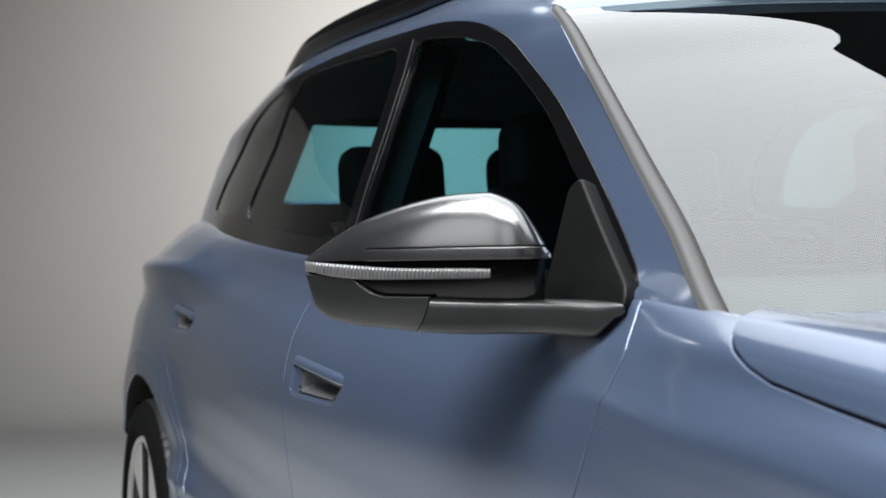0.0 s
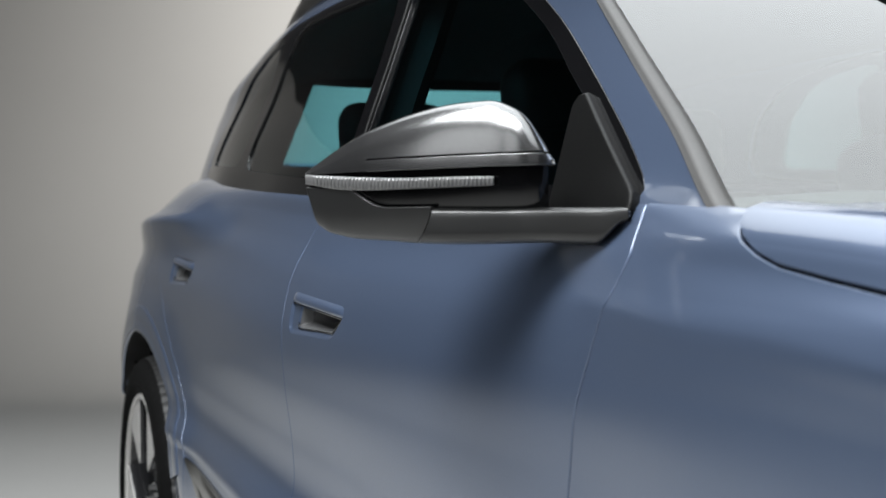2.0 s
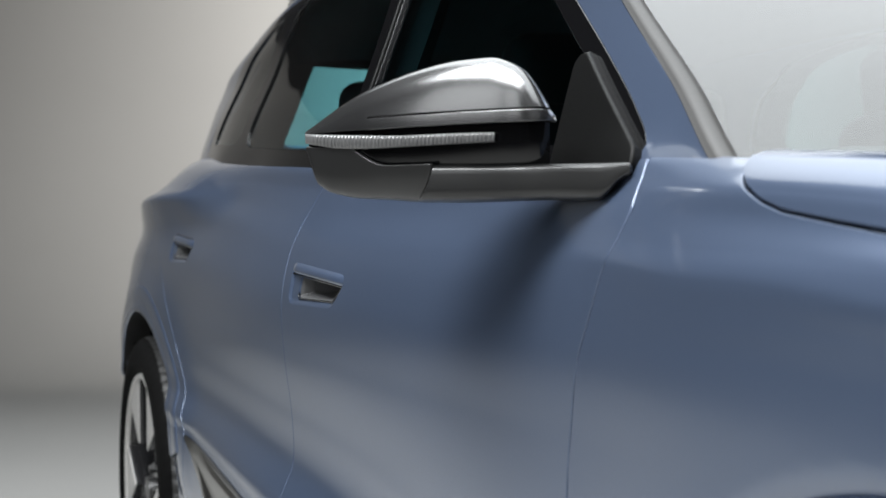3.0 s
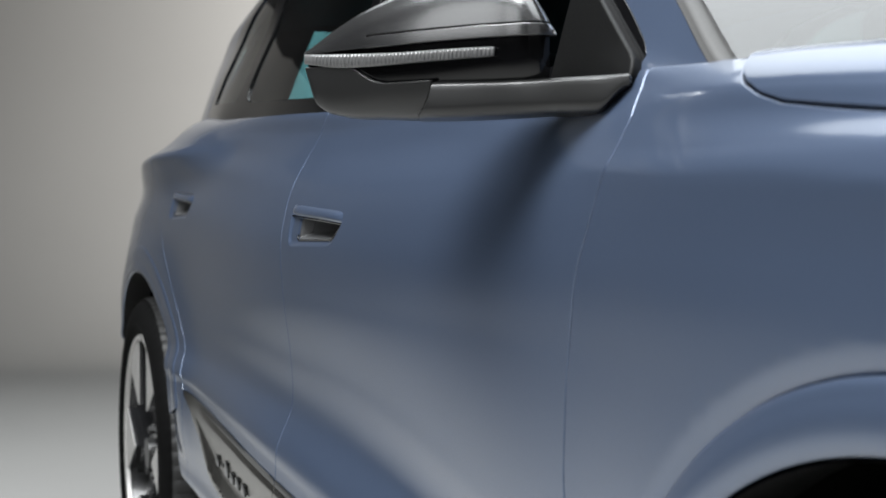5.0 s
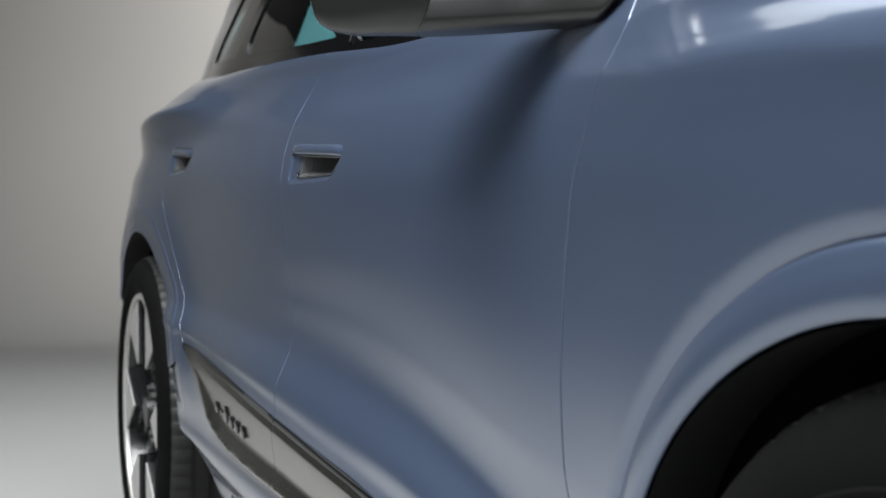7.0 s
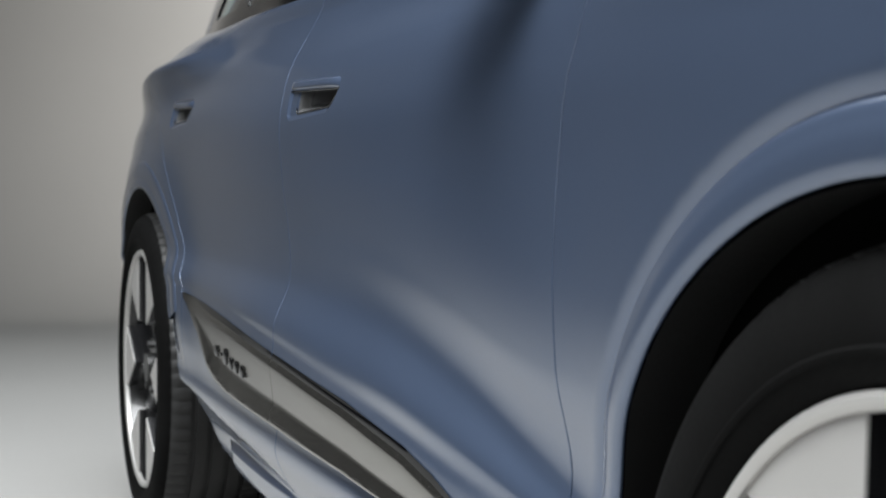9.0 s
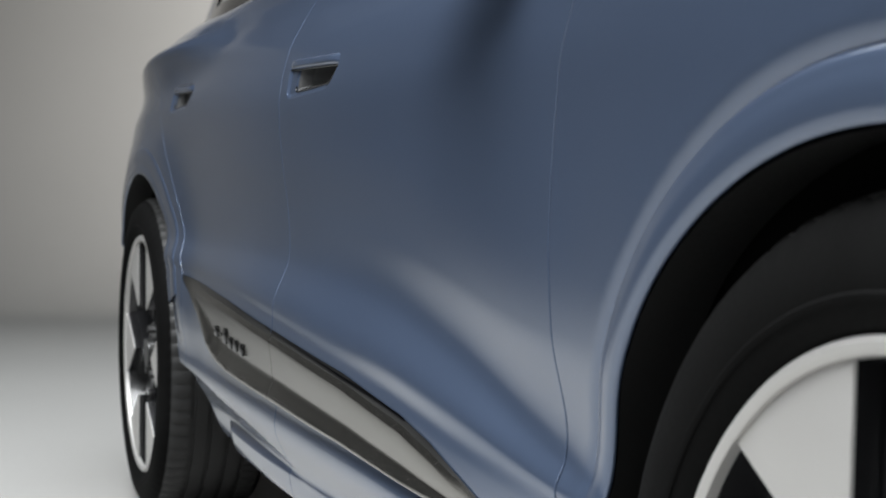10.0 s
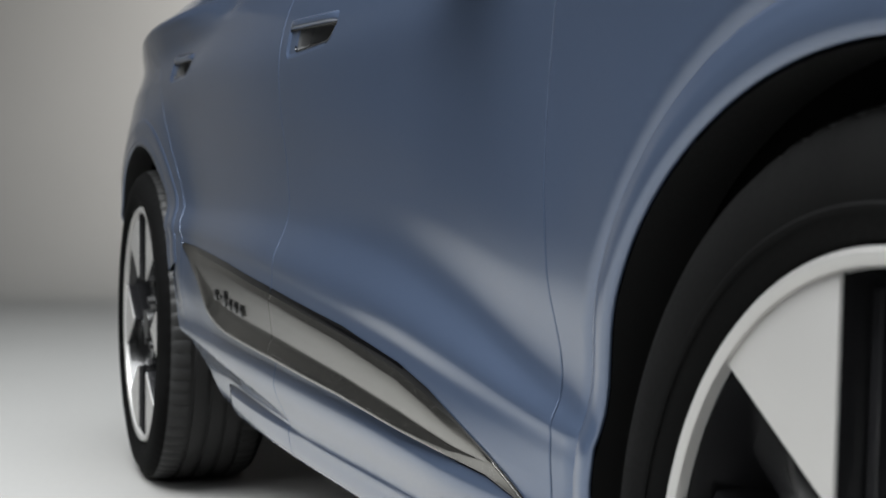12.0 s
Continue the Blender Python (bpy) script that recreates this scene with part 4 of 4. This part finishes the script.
def build_wheel():
    """A wheel whose outside looks towards -x, its middle at the origin."""
    w = new("wheel")
    me = mesh_of(ring_bm(tyre_profile(), 304, tread))
    me.materials.append(SHADED_RUBBER)
    me.materials.append(LIT_RUBBER)
    # tread gets the lit colour, sidewalls the colour with the shade in it
    for f in me.polygons:
        f.material_index = int(abs(f.center.x) < 0.108 and math.hypot(f.center.y, f.center.z) > 0.35)
    part("tyre", me, SHADED_RUBBER, w, "black road tyre with grooved tread")
    # raised ring on the sidewall
    part("sidewall_ring", ring_bm([(-0.1262, 0.298), (-0.1275, 0.300), (-0.1280, 0.303), (-0.1265, 0.305), (-0.12, 0.302)], 96), SHADED_RUBBER, w)
    part("rim_barrel", ring_bm([(-0.112, 0.276), (-0.108, 0.266), (-0.06, 0.252), (0.08, 0.248), (0.11, 0.262), (0.115, 0.276), (0.09, 0.272), (0.0, 0.262), (-0.09, 0.272)], 96), RIM_BLACK, w)
    part("rim_lip", ring_bm([(-0.110, 0.2655), (-0.1185, 0.267), (-0.121, 0.271), (-0.121, 0.2755), (-0.117, 0.279), (-0.108, 0.2785)], 120), SILVER, w, "bright machined rim edge")
    half = 0.062
    for k in range(6):
        mid = radians(60 * k + 120)
        # a blade between two parallel slots, wide at the rim and pointed at the hub
        d1, d2 = mid - radians(30), mid + radians(30)
        tip = half / math.sin(radians(30))
        a1 = d1 + math.asin(half / 0.267)
        a2 = d2 - math.asin(half / 0.267)
        out = [(tip * math.cos(mid), tip * math.sin(mid))]
        out += [(0.267 * math.cos(a1 + (a2 - a1) * i / 8), 0.267 * math.sin(a1 + (a2 - a1) * i / 8)) for i in range(9)]
        me = mesh_of(plate_bm(out, -0.090, -0.116, 0.003))
        me.materials.append(SILVER)
        me.materials.append(RIM_BLACK)
        for f in me.polygons:
            f.material_index = 1 if abs(f.normal.x) < 0.35 else 0
        part("blade", me, SILVER, w, "machined wheel blade with black flanks")
        # black inner spoke in the slot
        sm = radians(60 * k + 90)
        e, n = Vector((math.cos(sm), math.sin(sm))), Vector((-math.sin(sm), math.cos(sm)))
        sp = [e * 0.05 + n * 0.026, e * 0.262 + n * 0.020, e * 0.262 - n * 0.020, e * 0.05 - n * 0.026]
        part("spoke", plate_bm([tuple(v) for v in sp], -0.03, -0.072, 0.006), RIM_BLACK, w)
        walls = [e * 0.11 + n * 0.060, e * 0.25 + n * 0.060, e * 0.25 + n * 0.048, e * 0.11 + n * 0.048]
        part("slot_wall", plate_bm([tuple(v) for v in walls], -0.03, -0.094, 0.002), RIM_BLACK, w)
        walls = [v - 2 * n * n.dot(v) for v in walls][::-1]
        part("slot_wall", plate_bm([tuple(v) for v in walls], -0.03, -0.094, 0.002), RIM_BLACK, w)
    bm = bmesh.new()
    bmesh.ops.create_cone(bm, cap_ends=True, segments=40, radius1=0.085, radius2=0.07, depth=0.06, matrix=pose(-0.06, 0, 0, 0, -90, 0))
    part("hub", bm, RIM_BLACK, w)
    bm = bmesh.new()
    bmesh.ops.create_cone(bm, cap_ends=True, segments=40, radius1=0.036, radius2=0.033, depth=0.02, matrix=pose(-0.096, 0, 0, 0, -90, 0))
    part("hub_cap", bm, SATIN_BLACK, w, "dark round hub cap")
    for k in range(5):
        a = radians(72 * k + 20)
        bm = bmesh.new()
        bmesh.ops.create_cone(bm, cap_ends=True, segments=6, radius1=0.0105, radius2=0.010, depth=0.02, matrix=pose(-0.092, 0.056 * math.cos(a), 0.056 * math.sin(a), 0, -90, 0))
        part("wheel_bolt", bm, BRAKE, w)
    part("brake_disc", ring_bm([(0.0, 0.06), (0.0, 0.185), (0.026, 0.185), (0.026, 0.06)], 64), BRAKE, w, "steel brake disc")
    return w


FLOOR_Z = HUB - TYRE_R
wheel_a = build_wheel()
wheel_a.parent = car
wheel_a.matrix_basis = pose(-0.79, 0, HUB, 2, 0, 0)
for x, y, turn, rx in ((-0.79, WHEELBASE, 0, 1), (0.79, 0.0, 180, 0), (0.79, WHEELBASE, 180, 0)):
    copy_thing(wheel_a, pose(x, y, HUB, rx, 0, turn))


# ---- door mirrors ----
MO = np.array([-0.906, 0.520, 1.066])
MU = np.array([-0.605, 0.796, 0.0])
MN = np.array([-0.36, -0.933, 0.0])
LENGTH = 0.268
CAP_H = hermite([(-0.002, 0.006), (0.008, 0.022), (0.024, 0.043), (0.045, 0.056), (0.065, 0.0605), (0.094, 0.0600), (0.132, 0.0555), (0.169, 0.0475), (0.207, 0.0355), (0.244, 0.0175), (0.268, 0.003)])
DROP = hermite([(-0.002, 0.060), (0.125, 0.066), (0.17, 0.063), (0.226, 0.0575), (0.248, 0.050), (0.257, 0.042), (0.264, 0.022), (0.268, 0.010)])
DEEP = hermite([(-0.002, 0.030), (0.01, 0.050), (0.04, 0.070), (0.10, 0.080), (0.18, 0.074), (0.235, 0.048), (0.26, 0.022), (0.268, 0.006)])
FRONT = hermite([(-0.002, -0.012), (0.01, 0.0), (0.05, 0.014), (0.12, 0.020), (0.19, 0.014), (0.24, 0.004), (0.268, 0.0)])


def mirror_point(u, n, z):
    return MO + np.asarray(u)[..., None] * MU + np.asarray(n)[..., None] * MN + np.asarray(z)[..., None] * np.array([0, 0, 1.0])


def mirror_u(P):
    """How far out along the mirror a point lies."""
    c = MU @ MN
    return ((P - MO) @ MU - c * ((P - MO) @ MN)) / (1 - c * c)


def joint(P):
    """Distance outwards of the slanting joint between arm and lower shell."""
    drop = np.maximum(0, -0.030 - (P[..., 2] - MO[2]))
    return mirror_u(P) - 0.1235 - 9.0 * drop ** 2 - 0.12 * drop


def cap_shell(u, a):
    """The upper shell: a = 0 at the front seam, pi at the rear edge."""
    f, d, h = FRONT(u), DEEP(u), CAP_H(u)
    c = np.cos(a)
    n = f - d * (1 - np.sign(c) * abs(c) ** 0.85) / 2
    return mirror_point(u, n, h * np.sin(np.clip(a, 0, math.pi)) ** 0.9)


def low_shell(u, a, top=0.0, scale=1.0, inset=0.0):
    """The lower shell: a = 0 at the front seam, pi at the rear edge, bowed downwards."""
    f, d, h = FRONT(u) - inset, DEEP(u) * 0.95, DROP(u) * scale
    c = np.cos(a)
    n = f - d * (1 - np.sign(c) * abs(c) ** 0.55) / 2
    return mirror_point(u, n, top - (h + top) * np.sin(np.clip(a, 0, math.pi)) ** 0.6)


def build_mirror(side):
    m = new("side_mirror")
    m.parent = car
    tagged(m, "gloss black door mirror with clear turn lamp")
    mid = tuple(mirror_point(np.array(0.12), np.array(-0.03), np.array(0.0)))

    def shell(name, surf, us, vs, mat, label="", clips=(), depth=0.004, lip=0.001, centre=mid):
        return part(name, panel(surf, us, vs, clips, depth=depth, lip=lip, side=side, centre=centre), mat, m, label)

    us = np.linspace(-0.002, LENGTH, 70)

    def height(lo, hi):
        return [lambda P: P[..., 2] - MO[2] - lo, lambda P: hi - (P[..., 2] - MO[2])]

    shell("mirror_cap", cap_shell, us, np.linspace(0.0, math.pi, 60), CAP_BLACK, "glossy black upper shell", [lambda P: P[..., 2] - MO[2] - np.where((P - MO) @ MU < 0.19, 0.0126, 0.0012)], 0.002, 0.0003)
    shell("cap_band", lambda u, a: cap_shell(u, a) + 0.0012 * MN, us, np.linspace(0.0, 0.9, 40), CAP_BLACK, "glossy black band under the shell", [*height(0.001, 0.0100), lambda P: 0.19 - (P - MO) @ MU])
    shell("housing", lambda u, a: low_shell(u, a, 0.004, 0.72, 0.006), np.linspace(0.004, 0.264, 60), np.linspace(0.0, math.pi, 50), GLOSS_BLACK, "gloss black housing", depth=0)
    # lower shell: full height near the tip, a low tray further in
    tray_z = hermite([(0.10, -0.034), (0.165, -0.0335), (0.182, -0.030), (0.196, -0.023), (0.206, -0.0175), (0.22, -0.0155), (0.27, -0.012)])
    tray = lambda P: tray_z((P - MO) @ MU) - (P[..., 2] - MO[2])
    shell("lower_shell", low_shell, np.linspace(0.110, LENGTH, 60), np.linspace(0.0, math.pi, 80), SATIN_BLACK, "dark grey plastic lower shell", [tray, lambda P: joint(P) - 0.0012])

    # arm from the housing to the door
    def arm(t, a):
        u = 0.150 - 0.2255 * t
        t = np.clip((0.1245 - u) / 0.2, 0, 1)
        base = mirror_point(u, FRONT(np.maximum(u, 0.03)) * (1 - t), 0 * u)
        pull = smooth(0.45, 1.0, t)
        n0 = base + pull[..., None] * np.array([-0.010, -0.008, 0.0])
        top = -0.0335 - 0.004 * t
        bot = -DROP(np.maximum(u, 0.0)) - 0.010 * t + 0.02 * smooth(0.86, 1.0, t)
        c, s_ = np.cos(a), np.sin(a)
        d = 0.075 * np.ones_like(t)
        n = -d * (1 - np.sign(c) * abs(c) ** 0.5) / 2
        z = np.where(s_ > 0, (top + bot) / 2 + (top - bot) / 2 * abs(s_) ** 0.3, (top + bot) / 2 - (top - bot) / 2 * abs(s_) ** 0.45)
        return n0 + n[..., None] * MN + z[..., None] * np.array([0, 0, 1.0])

    shell("mirror_arm", arm, np.linspace(0.0, 1.0, 40), np.linspace(0.0, 2 * math.pi, 100), SATIN_BLACK, "dark grey plastic arm", [lambda P: -0.0012 - joint(P)], centre=tuple(mirror_point(np.array(0.03), np.array(-0.03), np.array(-0.05))))

    # clear turn lamp with upright ribs
    top_l = hermite([(0.05, -0.0085), (0.065, -0.008), (0.17, -0.006), (0.23, -0.002), (0.268, 0.001)])
    low_l = hermite([(0.05, -0.0145), (0.065, -0.0165), (0.17, -0.0170), (0.23, -0.0145), (0.268, -0.008)])

    def lamp(u, t):
        P = low_shell(u, np.zeros_like(u))
        z = low_l(u) + (top_l(u) - low_l(u)) * t
        rib = 0.0016 * np.abs(np.sin(u * math.pi / 0.0042)) * (1 - smooth(0.252, 0.264, u))
        return mirror_point(u, FRONT(u) + 0.0022 - 0.002 * (2 * t - 1) ** 4 + rib * (1 - (2 * t - 1) ** 4), z)

    shell("turn_lamp", lamp, np.linspace(0.060, 0.2675, 420), np.linspace(0, 1, 8), LENS, "clear ribbed turn lamp", depth=0.004)

    # rear mirror glass
    def back(u, v):
        return mirror_point(u, FRONT(u) - DEEP(u) * 0.985, -0.85 * DROP(u) + v * (0.85 * DROP(u) + 0.85 * CAP_H(u)))

    shell("mirror_glass", back, np.linspace(0.012, 0.255, 20), np.linspace(0.08, 1, 10), MIRROR, "", depth=0.003)

    # triangular sail panel on the door and the foot of the arm
    SAIL = rounded([(0.636, 1.141), (0.650, 1.134), (0.628, 1.06), (0.615, 1.02), (0.455, 1.02), (0.462, 1.040)], 0.008)
    part("sail_panel", panel(offset(upper, 0.010), np.arange(0.40, 0.75, 0.008), np.arange(0, 2.5, 0.06), [in_outline(SAIL, 0)], side=side, depth=0.02, lip=0.004), SAIL_BLACK, m, "black triangular panel at the mirror foot")
    foot = lambda t, a: np.stack([-0.838 - 0.012 * t - 0.028 * np.cos(a), 0.535 + 0.060 * np.sin(a) - 0.012 * t, 1.026 - 0.045 * t], axis=-1)
    part("mirror_foot", panel(foot, np.linspace(0, 1, 8), np.linspace(0, 2 * math.pi, 30), side=side, depth=0, centre=(-0.85, 0.51, 1.02)), SATIN_BLACK, m)
    return m


for side in (-1, 1):
    build_mirror(side)

# ---- small details ----
for side in (-1, 1):
    # label at the foot of the rear side window, its writing as plain bars
    for k, (y, z, ly, lz) in enumerate(((1.455, 1.111, 0.075, 0.022), (1.478, 1.112, 0.022, 0.008), (1.437, 1.113, 0.026, 0.004))):
        w = upper_w(y, z) + 0.001 + 0.0006 * (k > 0)
        part("glass_label" if k == 0 else "label_bar", box_bm((0.0012, ly, lz), pose(side * w, y, z, 0, side * 22, 0)), SAIL_BLACK if k == 0 else STRIP_DARK, car)
    # clips that hold the arch liners
    for cy, r in ((0.0, 0.418), (WHEELBASE, 0.448)):
        for a in (20, 48, 130, 158):
            bm = bmesh.new()
            bmesh.ops.create_uvsphere(bm, u_segments=12, v_segments=6, radius=0.010, matrix=pose(side * 0.87, cy + r * 1.1 * math.cos(radians(a)), HUB + r * math.sin(radians(a))))
            part("liner_clip", bm, LINER, car)
